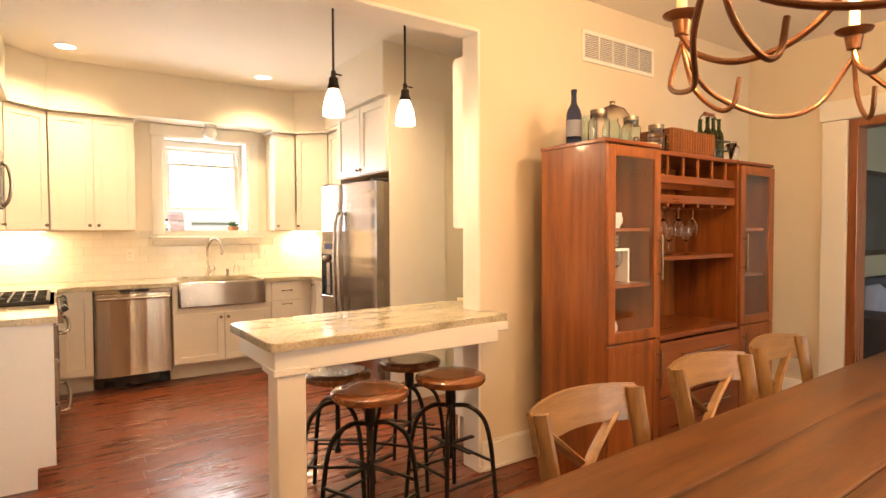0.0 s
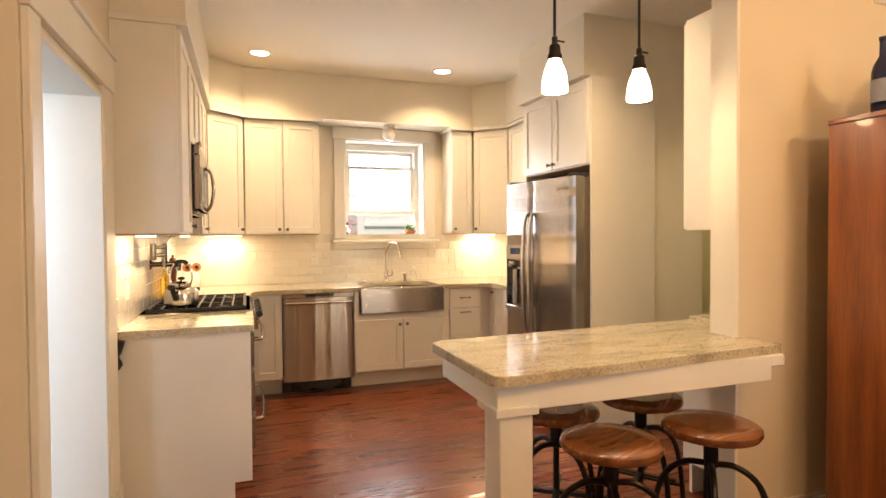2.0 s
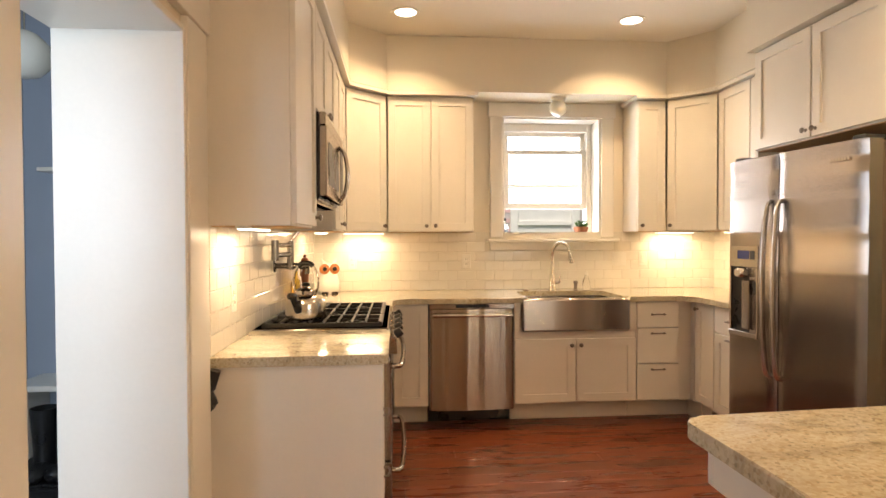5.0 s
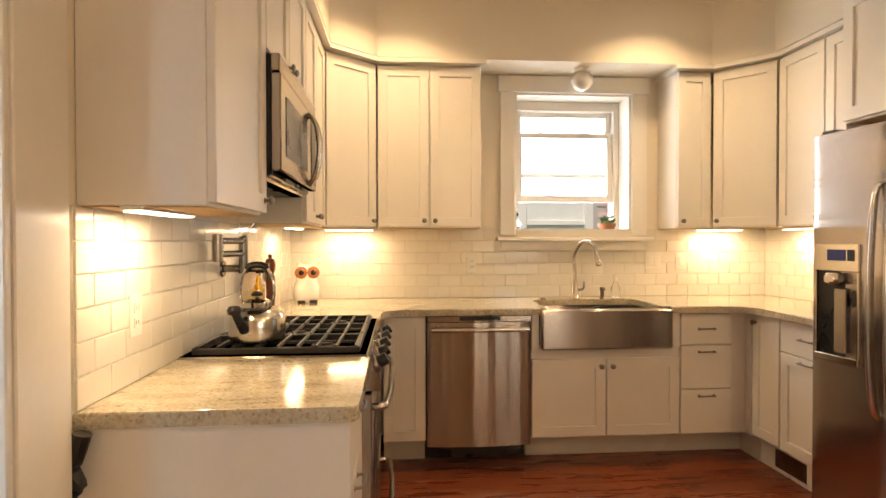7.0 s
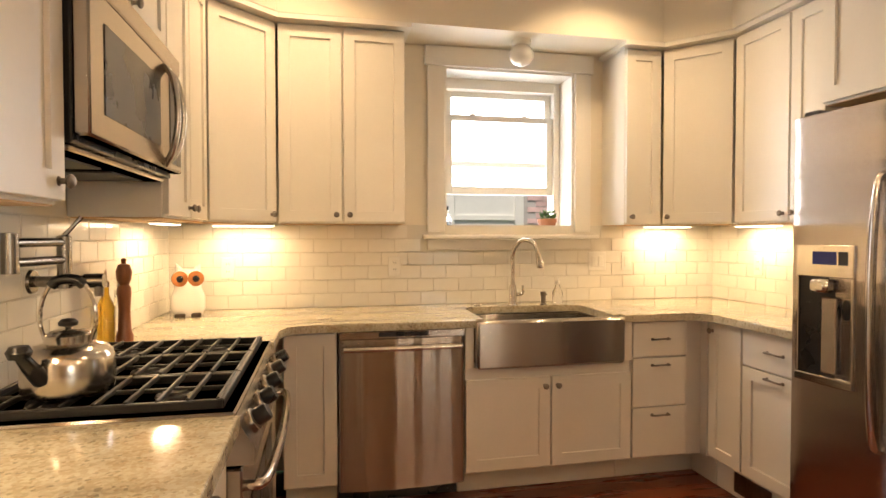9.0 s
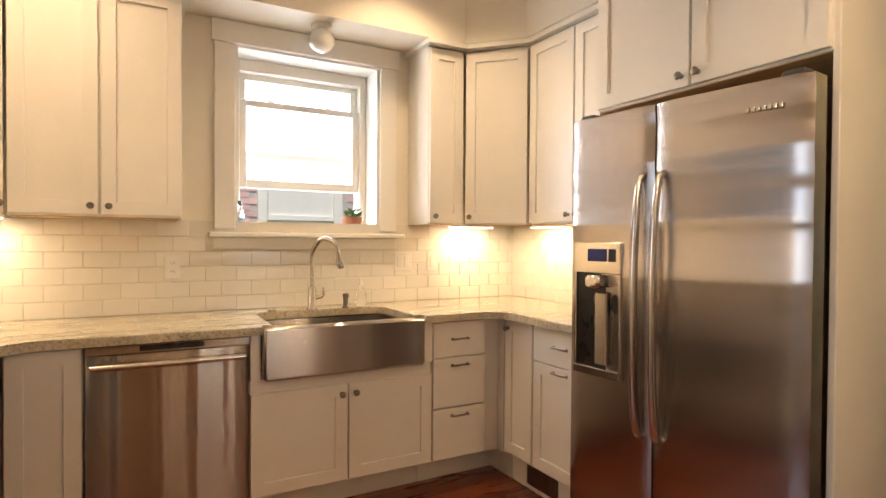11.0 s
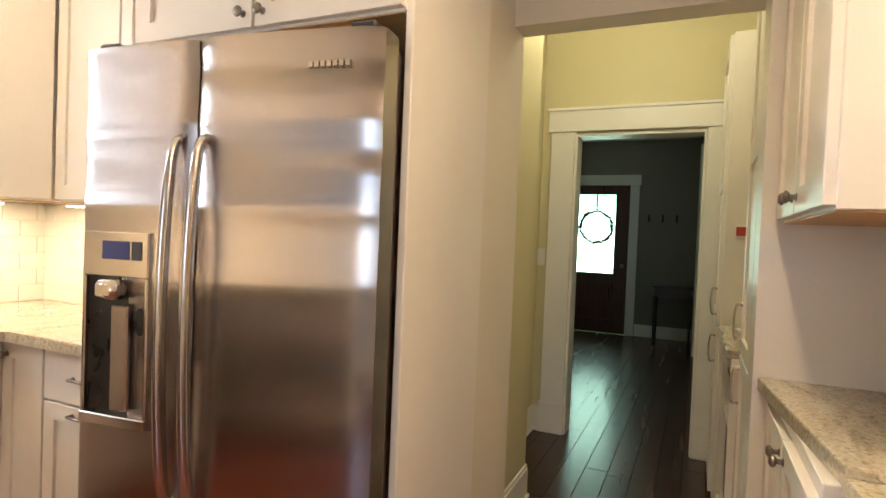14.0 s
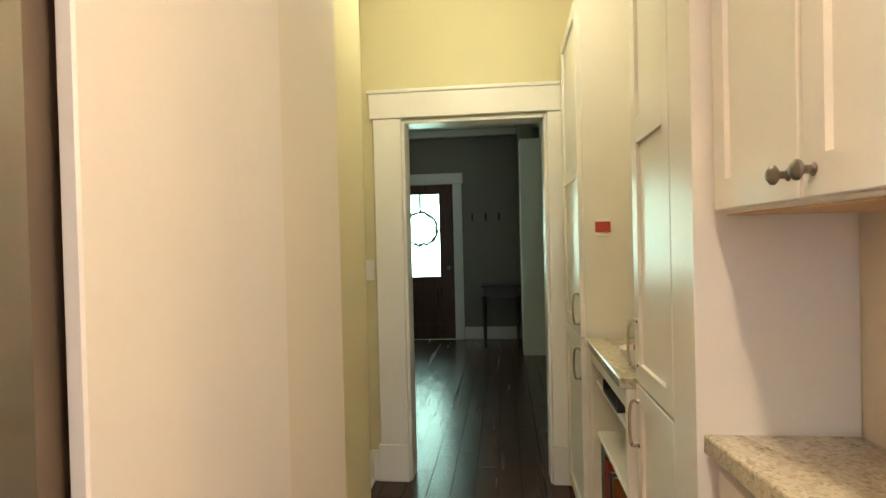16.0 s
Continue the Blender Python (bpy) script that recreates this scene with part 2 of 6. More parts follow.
M = {
    "wall": mat("beige_wall_paint", (0.70, 0.61, 0.465), 0.6, var=0.02, scale=2, fine=160, rvar=0.02, bump=0.03),
    "kitchen_wall": mat("cream_wall_paint", (0.76, 0.70, 0.58), 0.6, var=0.02, scale=2, fine=160, rvar=0.02, bump=0.03),
    "ceiling": mat("ceiling_paint", (0.80, 0.76, 0.68), 0.8, var=0.02, scale=2, fine=120, rvar=0.02, bump=0.03),
    "trim": mat("white_trim_paint", (0.80, 0.77, 0.70), 0.32, var=0.03, scale=4, fine=60, rvar=0.02, bump=0.02),
    "cab": mat("white_cabinet_paint", (0.79, 0.75, 0.67), 0.30, var=0.025, scale=5, fine=70, rvar=0.02, bump=0.02),
    # hall_wall: the yellow green of the hall's light is put into the colour
    "hall_wall": mat("light_tinted_wall_paint", (0.66, 0.60, 0.36), 0.6, var=0.03, scale=2, fine=150, rvar=0.02, bump=0.03),
    "entry_wall": mat("grey_green_wall_paint", (0.23, 0.21, 0.175), 0.65, var=0.04, scale=2, fine=150, rvar=0.02, bump=0.03),
    "mud_wall": mat("blue_grey_wall_paint", (0.36, 0.41, 0.50), 0.6, var=0.04, scale=2, fine=150, rvar=0.02, bump=0.03),
    "living_wall": mat("sage_wall_paint", (0.40, 0.39, 0.28), 0.6, var=0.04, scale=2, fine=150, rvar=0.02, bump=0.03),
    "floor": per_object(mat("red_brown_plank", (0.20, 0.048, 0.017), 0.28, scale=3, fine=22, stretch=(0.8, 6, 6), dark=(0.09, 0.019, 0.008), coat=0.15, bump=0.02, rvar=0.05), 0.2),
    "joint": mat("dark_joint", (0.03, 0.012, 0.008), 0.7),
    "hall_floor": per_object(mat("dark_plank", (0.060, 0.024, 0.014), 0.27, scale=2, fine=14, stretch=(0.5, 6, 6), dark=(0.022, 0.009, 0.006), coat=0.0, bump=0.02, rvar=0.015), 0.4),
    "slate": per_object(mat("black_floor_tile", (0.035, 0.035, 0.038), 0.35, var=0.2, bump=0.1), 0.2),
    "tile": per_object(mat("white_glazed_tile", (0.80, 0.77, 0.69), 0.10, var=0.02, scale=12, fine=40, bump=0.03, coat=0.4), 0.03),
    "grout": mat("grey_grout", (0.70, 0.66, 0.57), 0.9, var=0.06, fine=120, bump=0.1),
    "granite": granite("speckled_granite"),
    "steel": brushed(mat("brushed_steel", (0.45, 0.405, 0.36), 0.24, 1.0, var=0.05, scale=3, fine=40, stretch=(1, 1, 40), bump=0.0, rvar=0.02), 0.0, 1.0),
    "steel_v": brushed(mat("brushed_steel_door", (0.48, 0.435, 0.405), 0.21, 1.0, var=0.03, scale=2, fine=20, stretch=(0.2, 0.2, 2.5), bump=0.0, rvar=0.02), 0.25, 1.0),
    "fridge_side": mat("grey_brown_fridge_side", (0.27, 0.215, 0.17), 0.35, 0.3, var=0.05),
    "chrome": mat("satin_nickel", (0.62, 0.58, 0.52), 0.18, 1.0, var=0.04, bump=0.0),
    "pewter": mat("dark_satin_nickel", (0.36, 0.33, 0.29), 0.24, 1.0, var=0.06, bump=0.0),
    "knob": mat("aged_pewter", (0.30, 0.26, 0.22), 0.32, 1.0, var=0.15, fine=90, bump=0.05),
    "black": mat("black_enamel", (0.012, 0.012, 0.012), 0.28, var=0.2, bump=0.02),
    "iron": mat("cast_iron", (0.010, 0.0095, 0.009), 0.42, var=0.2, fine=150, bump=0.2),
    "darkgap": mat("dark_plastic", (0.03, 0.03, 0.03), 0.5, var=0.1),
    "hutch": wood("cherry_wood", (0.36, 0.110, 0.026), (0.13, 0.034, 0.009), 2, 0.36, 0.12, 1.9),
    "hutch_x": wood("cherry_wood_rail", (0.32, 0.090, 0.024), (0.15, 0.036, 0.010), 0, 0.30, 0.3, 3.0),
    "table": wood("rustic_table_wood", (0.14, 0.056, 0.016), (0.042, 0.015, 0.005), 0, 0.36, 0.1, 3.2, 0.3),
    "chair": wood("light_oak", (0.31, 0.165, 0.062), (0.17, 0.085, 0.03), 2, 0.45, 0.1, 4.0, 0.12),
    "chair_x": wood("light_oak_rail", (0.31, 0.165, 0.062), (0.17, 0.085, 0.03), 0, 0.45, 0.1, 4.0, 0.12),
    "seat": wood("stool_wood", (0.27, 0.10, 0.033), (0.10, 0.033, 0.011), 0, 0.25, 0.4, 4.0, 0.08),
    "stool_iron": mat("dark_bronze_steel", (0.035, 0.030, 0.026), 0.42, 0.8, var=0.25, fine=90, bump=0.1),
    "bronze": mat("copper_bronze", (0.24, 0.105, 0.05), 0.38, 0.85, var=0.3, fine=80, bump=0.1),
    "door_wood": wood("dark_red_door_wood", (0.10, 0.026, 0.014), (0.045, 0.012, 0.007), 2, 0.3, 0.3),
    "jamb_wood": wood("brown_door_wood", (0.30, 0.10, 0.035), (0.17, 0.05, 0.018), 2, 0.3, 0.3),
    "dark_wood": wood("black_brown_wood", (0.035, 0.022, 0.018), (0.015, 0.010, 0.008), 0, 0.35, 0.2),
    "raw_wood": wood("raw_maple", (0.62, 0.40, 0.19), (0.45, 0.27, 0.11), 0, 0.5, 0.0),
    "plate": mat("white_plastic", (0.80, 0.78, 0.72), 0.35, var=0.02),
    "china": mat("white_china", (0.82, 0.80, 0.75), 0.2, var=0.03),
    "terracotta": mat("terracotta", (0.42, 0.17, 0.08), 0.8, var=0.15, fine=90, bump=0.1),
    "leaf": mat("green_leaf", (0.10, 0.22, 0.05), 0.5, var=0.25),
    "soil": mat("soil", (0.05, 0.035, 0.02), 0.95, var=0.3),
    "glass": glass("clear_glass"),
    "jar": glass("aqua_glass", (0.84, 0.95, 0.93)),
    "blue_glass": glass("dark_blue_glass", (0.04, 0.06, 0.20)),
    "green_glass": glass("dark_green_glass", (0.06, 0.11, 0.03)),
    "pendant": glow("lit_white_glass", (1.0, 0.90, 0.74), 5.0),
    "globe": mat("milk_glass", (0.80, 0.78, 0.72), 0.12, var=0.03, coat=0.4),
    "can": glow("lamp_lens", (1.0, 0.92, 0.76), 9.0),
    "flame": glow("lit_candle_bulb", (1.0, 0.80, 0.48), 14.0),
    "strip": glow("strip_lens", (1.0, 0.88, 0.66), 10.0),
    "candle": mat("ivory_candle_sleeve", (0.78, 0.62, 0.36), 0.5, var=0.05),
    "wicker": mat("woven_wicker", (0.34, 0.12, 0.04), 0.6, var=0.3, fine=120, bump=0.4),
    "red": mat("red_cover", (0.50, 0.05, 0.03), 0.5, var=0.1),
    "grey": mat("grey_cover", (0.16, 0.17, 0.18), 0.6, var=0.15),
    "orange": mat("orange_cover", (0.48, 0.17, 0.04), 0.6, var=0.2),
    "pattern": mat("patterned_cover", (0.42, 0.44, 0.42), 0.6, scale=40, fine=90, dark=(0.08, 0.10, 0.10)),
    "fabric": mat("dark_blue_grey_fabric", (0.06, 0.063, 0.085), 0.95, var=0.15, fine=200, bump=0.3),
    "cushion": mat("pale_blue_fabric", (0.30, 0.33, 0.42), 0.95, var=0.1, fine=200, bump=0.3),
    "rubber": mat("black_rubber", (0.012, 0.012, 0.013), 0.30, var=0.1),
    "oil": glass("golden_oil", (0.75, 0.50, 0.08)),
    "brick": per_object(mat("pink_brick", (0.74, 0.50, 0.46), 0.9, var=0.15, fine=80, bump=0.3), 0.15),
    "mortar": mat("pale_mortar", (0.55, 0.50, 0.46), 0.95, var=0.1),
    "grass": mat("lawn", (0.07, 0.14, 0.035), 0.95, var=0.3, scale=0.8, fine=25, bump=0.5),
    # emission stands in for outdoor light; green tints the reflection on the floor
    "distance": glow("glowing_distance", (0.62, 1.0, 0.70), 2.6),
    "lcd": glow("blue_display", (0.008, 0.010, 0.06), 0.6),
    "picture": mat("dark_picture", (0.10, 0.11, 0.12), 0.3, var=0.4, scale=3),
}

# ---- mesh helpers ----


def part(name, bm, material, parent=None, label="", smooth=False):
    me = bpy.data.meshes.new(name)
    bmesh.ops.recalc_face_normals(bm, faces=bm.faces)
    if smooth:
        for f in bm.faces:
            f.smooth = True
    bm.to_mesh(me)
    bm.free()
    me.materials.append(M[material])
    ob = new(name, me)
    if smooth:
        me.set_sharp_from_angle(angle=radians(38))
    if parent is not None:
        ob.parent = parent
    if label:
        ob["label"] = label
    return ob


def thing(name, m, label, category, group=""):
    ob = new(name)
    ob.empty_display_size = 0.1
    ob.matrix_world = m
    return tagged(ob, label, category, group)


def add_box(bm, x0, y0, z0, x1, y1, z1, bevel=0.0, seg=1):
    vs = bmesh.ops.create_cube(bm, size=1)["verts"]
    for v in vs:
        v.co = Vector(((x0 + x1) / 2 + v.co.x * abs(x1 - x0), (y0 + y1) / 2 + v.co.y * abs(y1 - y0), (z0 + z1) / 2 + v.co.z * abs(z1 - z0)))
    if bevel:
        es = list({e for v in vs for e in v.link_edges})
        bmesh.ops.bevel(bm, geom=es, offset=bevel, segments=seg, affect='EDGES', profile=0.5)
    return bm


def box(x0, y0, z0, x1, y1, z1, bevel=0.002, seg=1):
    return add_box(bmesh.new(), x0, y0, z0, x1, y1, z1, bevel, seg)


def add_lathe(bm, prof, n=24, at=(0, 0, 0), turn=None):
    """A turned shape: prof is a list of (radius, height)."""
    rings = []
    t = turn or Matrix()
    for r, z in prof:
        if r < 1e-5:
            rings.append([bm.verts.new(Vector(at) + t @ Vector((0, 0, z)))])
        else:
            rings.append([bm.verts.new(Vector(at) + t @ Vector((r * math.cos(2 * math.pi * k / n), r * math.sin(2 * math.pi * k / n), z))) for k in range(n)])
    for a, b in zip(rings, rings[1:]):
        for k in range(n):
            j = (k + 1) % n
            if len(a) == 1 and len(b) == 1:
                continue
            if len(a) == 1:
                bm.faces.new((a[0], b[k], b[j]))
            elif len(b) == 1:
                bm.faces.new((a[k], a[j], b[0]))
            else:
                bm.faces.new((a[k], a[j], b[j], b[k]))
    return bm


def lathe(prof, n=24, at=(0, 0, 0), turn=None):
    return add_lathe(bmesh.new(), prof, n, at, turn)


def add_tube(bm, pts, r, n=8, flat=1.0):
    """A round bar along points; caps at both ends."""
    pts = [Vector(p) for p in pts]
    rings = []
    up = Vector((0.13, 0.27, 1)).normalized()
    for i, p in enumerate(pts):
        d = (pts[min(i + 1, len(pts) - 1)] - pts[max(i - 1, 0)]).normalized()
        a = d.cross(up)
        if a.length < 0.05:
            a = d.cross(Vector((1, 0, 0)))
        a.normalize()
        b = d.cross(a).normalized()
        rad = r[i] if isinstance(r, (list, tuple)) else r
        rings.append([bm.verts.new(p + a * rad * math.cos(2 * math.pi * k / n) + b * rad * flat * math.sin(2 * math.pi * k / n)) for k in range(n)])
    for a, b in zip(rings, rings[1:]):
        for k in range(n):
            bm.faces.new((a[k], a[(k + 1) % n], b[(k + 1) % n], b[k]))
    bm.faces.new(rings[0])
    bm.faces.new(rings[-1][::-1])
    return bm


def tube(pts, r, n=8, flat=1.0):
    return add_tube(bmesh.new(), pts, r, n, flat)


def smooth_line(pts, n=8):
    """A soft curve through points."""
    p = [Vector(q) for q in pts]
    p = [p[0] * 2 - p[1]] + p + [p[-1] * 2 - p[-2]]
    out = []
    for i in range(1, len(p) - 2):
        for k in range(n):
            t = k / n
            out.append(0.5 * ((2 * p[i]) + (p[i + 1] - p[i - 1]) * t + (2 * p[i - 1] - 5 * p[i] + 4 * p[i + 1] - p[i + 2]) * t * t + (3 * p[i] - p[i - 1] - 3 * p[i + 1] + p[i + 2]) * t ** 3))
    out.append(p[-2])
    return out


def slab(outline, z0, z1, bevel=0.006):
    """A flat plate of any outline."""
    bm = bmesh.new()
    lo = [bm.verts.new((x, y, z0)) for x, y in outline]
    hi = [bm.verts.new((x, y, z1)) for x, y in outline]
    n = len(outline)
    top = bm.faces.new(hi)
    bm.faces.new(lo[::-1])
    for k in range(n):
        bm.faces.new((lo[k], lo[(k + 1) % n], hi[(k + 1) % n], hi[k]))
    if bevel:
        bmesh.ops.bevel(bm, geom=list(top.edges), offset=bevel, segments=2, affect='EDGES', profile=0.5)
    return bm


def arc(cx, cy, r, a0, a1, n=6):
    return [(cx + r * math.cos(radians(a0 + (a1 - a0) * k / n)), cy + r * math.sin(radians(a0 + (a1 - a0) * k / n))) for k in range(n + 1)]


def structure(name, bm, material, label, category, smooth=False):
    return tagged(part(name, bm, material, None, "", smooth), label, category, "", "structure")


I4 = Matrix()

# ---- structure ----


def boxes(*bs, bevel=0.0):
    bm = bmesh.new()
    for b in bs:
        add_box(bm, *b, bevel=bevel)
    return bm


structure("wall_west", boxes((-0.66, 3.60, 0, -0.29, 6.62, CEIL), (-0.66, 2.82, 1.99, -0.29, 3.60, CEIL), (-0.66, 2.70, 0, -0.29, 2.82, CEIL)), "kitchen_wall", "cream painted kitchen wall with a wide doorway", "wall")
structure("wall_dining_west", boxes((-0.66, -2.6, 0, -0.36, 2.70, CEIL)), "wall", "plain beige painted dining room wall", "wall")
structure("wall_north", boxes((-0.29, 6.32, 0, 1.23, 6.62, CEIL), (2.045, 6.32, 0, 3.35, 6.62, CEIL), (1.23, 6.32, 0, 2.045, 6.62, 1.30), (1.23, 6.32, 2.314, 2.045, 6.62, CEIL)), "kitchen_wall", "cream painted wall with the window over the sink", "wall")
structure("wall_east", boxes((3.03, 4.062, 0, 3.35, 6.32, CEIL), (3.35, 3.0, 2.10, 3.47, 4.062, CEIL), (3.35, 4.062, 0, 3.47, 4.60, CEIL)), "kitchen_wall", "cream painted wall with an open passage to the hall", "wall")
structure("wall_south", boxes((2.30, 2.66, 0, 5.20, 2.78, CEIL), (2.50, 2.78, 0, 5.20, 2.92, CEIL), (-0.36, 2.66, 2.48, 2.30, 2.78, CEIL)), "wall", "beige painted wall with a wide opening between dining room and kitchen", "wall")
structure("wall_hall_north", boxes((3.47, 4.15, 0, 4.09, 4.60, CEIL), (4.09, 4.40, 0, 5.11, 4.60, CEIL)), "hall_wall", "painted hall wall with yellow green light put into its colour", "wall")
structure("wall_hall_end", boxes((5.11, 4.175, 0, 5.25, 6.6, CEIL), (5.11, 2.92, 0, 5.25, 3.38, CEIL), (5.11, 3.38, 2.02, 5.25, 4.175, CEIL)), "hall_wall", "painted end wall with a doorway, yellow green light put into its colour", "wall")
structure("wall_dining_east", boxes((5.20, 1.92, 0, 5.35, 2.66, CEIL), (5.20, 0.70, 2.18, 5.35, 1.92, CEIL), (5.20, -2.6, 0, 5.35, 0.70, CEIL)), "wall", "beige painted dining room wall with a cased doorway", "wall")
structure("wall_dining_south", boxes((-0.36, -2.6, 0, 2.5, -2.45, CEIL), (4.3, -2.6, 0, 5.2, -2.45, CEIL), (2.5, -2.6, 0, 4.3, -2.45, 0.95), (2.5, -2.6, 2.25, 4.3, -2.45, CEIL)), "wall", "beige painted wall with a broad window", "wall")
structure("wall_mudroom", boxes((-2.15, 0.8, 0, -2.0, 2.1, CEIL), (-2.15, 3.3, 0, -2.0, 5.75, CEIL), (-2.15, 2.1, 0, -2.0, 3.3, 0.9), (-2.15, 2.1, 2.2, -2.0, 3.3, CEIL), (-2.0, 5.6, 0, -0.66, 5.75, CEIL), (-2.0, 0.8, 0, -0.66, 0.95, 0.9), (-2.0, 0.8, 2.4, -0.66, 0.95, CEIL)), "mud_wall", "blue grey painted mudroom walls", "wall")
structure("wall_entry", boxes((9.65, 2.0, 0, 9.80, 4.305, CEIL), (9.65, 5.235, 0, 9.80, 6.6, CEIL), (9.65, 4.305, 2.115, 9.80, 5.235, CEIL), (5.25, 6.45, 0, 9.65, 6.6, CEIL), (8.90, 3.26, 0, 9.65, 3.41, CEIL)), "entry_wall", "dark grey green painted entry walls", "wall")
structure("wall_entry_south", boxes((5.25, 3.02, 0, 8.55, 3.17, CEIL), (8.55, 3.02, 0, 8.90, 3.42, 2.50), (8.55, 3.02, 2.50, 8.90, 3.17, CEIL)), "trim", "white cased wall end in the entry room", "wall")
structure("wall_living", boxes((5.35, 2.66, 0, 9.0, 2.80, CEIL), (9.0, -2.6, 0, 9.15, 2.66, CEIL), (5.35, -2.6, 0, 9.0, -2.45, CEIL)), "living_wall", "sage painted living room walls", "wall")
structure("ceiling_kitchen", boxes((-0.66, -2.6, CEIL, 5.35, 6.62, CEIL + 0.12)), "ceiling", "flat warm white ceiling", "ceiling")
structure("ceiling_entry", boxes((5.35, -2.6, CEIL, 9.8, 6.62, CEIL + 0.12)), "ceiling", "flat white ceiling of the entry and living room", "ceiling")
structure("ceiling_mudroom", boxes((-2.15, 0.8, CEIL, -0.66, 5.75, CEIL + 0.12)), "ceiling", "flat white mudroom ceiling", "ceiling")
structure("soffit", slab([(-0.288, 3.86), (0.045, 3.86), (0.045, 5.76), (0.305, 6.0), (2.45, 6.0), (2.685, 5.73), (2.685, 5.0), (2.45, 5.0), (2.45, 4.045), (3.028, 4.045), (3.028, 6.318), (-0.288, 6.318)], 2.43, CEIL - 0.002, 0), "kitchen_wall", "cream painted boxed soffit over the cabinets", "soffit")

# skirting, casings and other trim


def baseboard(x0, y0, x1, y1, h=0.17):
    """Along a wall, on the left side of the way from (x0, y0) to (x1, y1)."""
    d = Vector((x1 - x0, y1 - y0, 0))
    m = Matrix.Translation((x0, y0, 0)) @ Matrix.Rotation(math.atan2(d.y, d.x), 4, 'Z')
    bm = boxes((0, 0.001, 0.002, d.length, 0.017, h - 0.02), (0, 0.001, h - 0.02, d.length, 0.011, h), (0, 0.017, 0.002, d.length, 0.030, 0.022), bevel=0.003)
    bm.transform(m)
    return structure("baseboard", bm, "trim", "white painted baseboard", "baseboard")


baseboard(5.19, 2.66, 2.31, 2.66)
baseboard(5.20, 1.90, 5.20, 2.64)
baseboard(5.10, 4.40, 4.10, 4.40)
baseboard(4.09, 4.15, 3.48, 4.15)
baseboard(5.11, 4.19 + 0.15, 5.11, 4.39)
baseboard(3.46, 4.062, 3.36, 4.062)
baseboard(9.65, 3.43, 9.65, 4.17)
baseboard(-2.0, 5.58, -2.0, 1.0)
baseboard(-0.68, 5.60, -1.98, 5.60)
baseboard(-0.36, 2.69, -0.36, -2.4)


def trim(name, label, *bs, bevel=0.003):
    return structure(name, boxes(*bs, bevel=bevel), "trim", label, "trim")


trim("trim_doorway_west", "white painted casing round the mudroom doorway",
     (-0.289, 3.605, 0, -0.265, 3.78, 2.03), (-0.289, 2.715, 0, -0.265, 2.815, 2.03), (-0.289, 2.705, 2.032, -0.258, 3.80, 2.19), (-0.289, 2.70, 2.19, -0.245, 3.815, 2.215),
     (-0.66, 3.585, 0, -0.27, 3.603, 1.985), (-0.66, 2.817, 0, -0.27, 2.832, 1.985), (-0.66, 2.832, 1.972, -0.27, 3.585, 1.993), (-0.289, 3.605, 0, -0.255, 3.79, 0.20))
trim("trim_opening", "white painted casing of the opening to the kitchen",
     (2.285, 2.648, 0, 2.303, 2.792, 2.478), (-0.34, 2.648, 2.462, 2.285, 2.792, 2.482), (2.288, 2.64, 0, 2.400, 2.659, 0.03))
trim("trim_hall_door", "white painted casing with a deep head over the hall doorway",
     (5.083, 4.178, 0.0, 5.109, 4.335, 2.03), (5.083, 3.222, 0.0, 5.109, 3.377, 2.03), (5.076, 3.20, 2.032, 5.109, 4.355, 2.17), (5.068, 3.19, 2.17, 5.109, 4.365, 2.19),
     (5.10, 4.160, 0, 5.26, 4.178, 2.02), (5.10, 3.377, 0, 5.26, 3.395, 2.02), (5.10, 3.395, 2.003, 5.26, 4.160, 2.022), (5.078, 4.173, 0, 5.10, 4.345, 0.21), (5.078, 3.212, 0, 5.10, 3.382, 0.21))
trim("trim_dining_door", "white painted casing round the living room doorway",
     (5.175, 1.925, 0, 5.199, 2.09, 2.18), (5.175, 0.53, 0, 5.199, 0.695, 2.18), (5.168, 0.50, 2.182, 5.199, 2.11, 2.33))
structure("trim_living_door", boxes((5.19, 1.86, 0, 5.36, 1.919, 2.178), (5.19, 0.701, 0, 5.36, 0.76, 2.178), (5.19, 0.76, 2.12, 5.36, 1.86, 2.178), bevel=0.003), "jamb_wood", "brown stained wooden door jamb", "trim")
trim("trim_front_door", "white painted casing round the front door", (9.625, 4.178, 0, 9.649, 4.30, 2.12), (9.625, 5.24, 0, 9.649, 5.36, 2.12), (9.620, 4.16, 2.122, 9.649, 5.38, 2.266))
trim("trim_crown", "white crown moulding at the entry ceiling", (9.56, 3.42, CEIL - 0.09, 9.648, 6.44, CEIL - 0.002))
structure("trim_cabinet_crown", slab([(-0.287, 3.835), (0.055, 3.835), (0.055, 5.755), (0.315, 5.985), (0.985, 5.985), (0.985, 6.316), (-0.287, 6.316)], 2.402, 2.428, 0.004), "cab", "white painted moulding on top of the wall cabinets", "trim")
structure("trim_cabinet_crown_east", slab([(2.21, 6.316), (2.21, 5.985), (2.455, 5.985), (2.70, 5.72), (2.70, 5.01), (3.02, 5.01), (3.02, 6.316)], 2.402, 2.428, 0.004), "cab", "white painted moulding on top of the wall cabinets", "trim")

# the window over the sink
win = tagged(thing("window_1", pose(1.64, 6.45, 1.32), "white double hung window with its lower sash raised", "window"), kind="structure")


def wpart(name, bs, material, parent=win, bevel=0.003, label=""):
    bm = boxes(*bs, bevel=bevel)
    if parent is win:
        bm.transform(Matrix.Translation((-1.64, -6.45, -1.32)))
    return part(name, bm, material, parent, label)


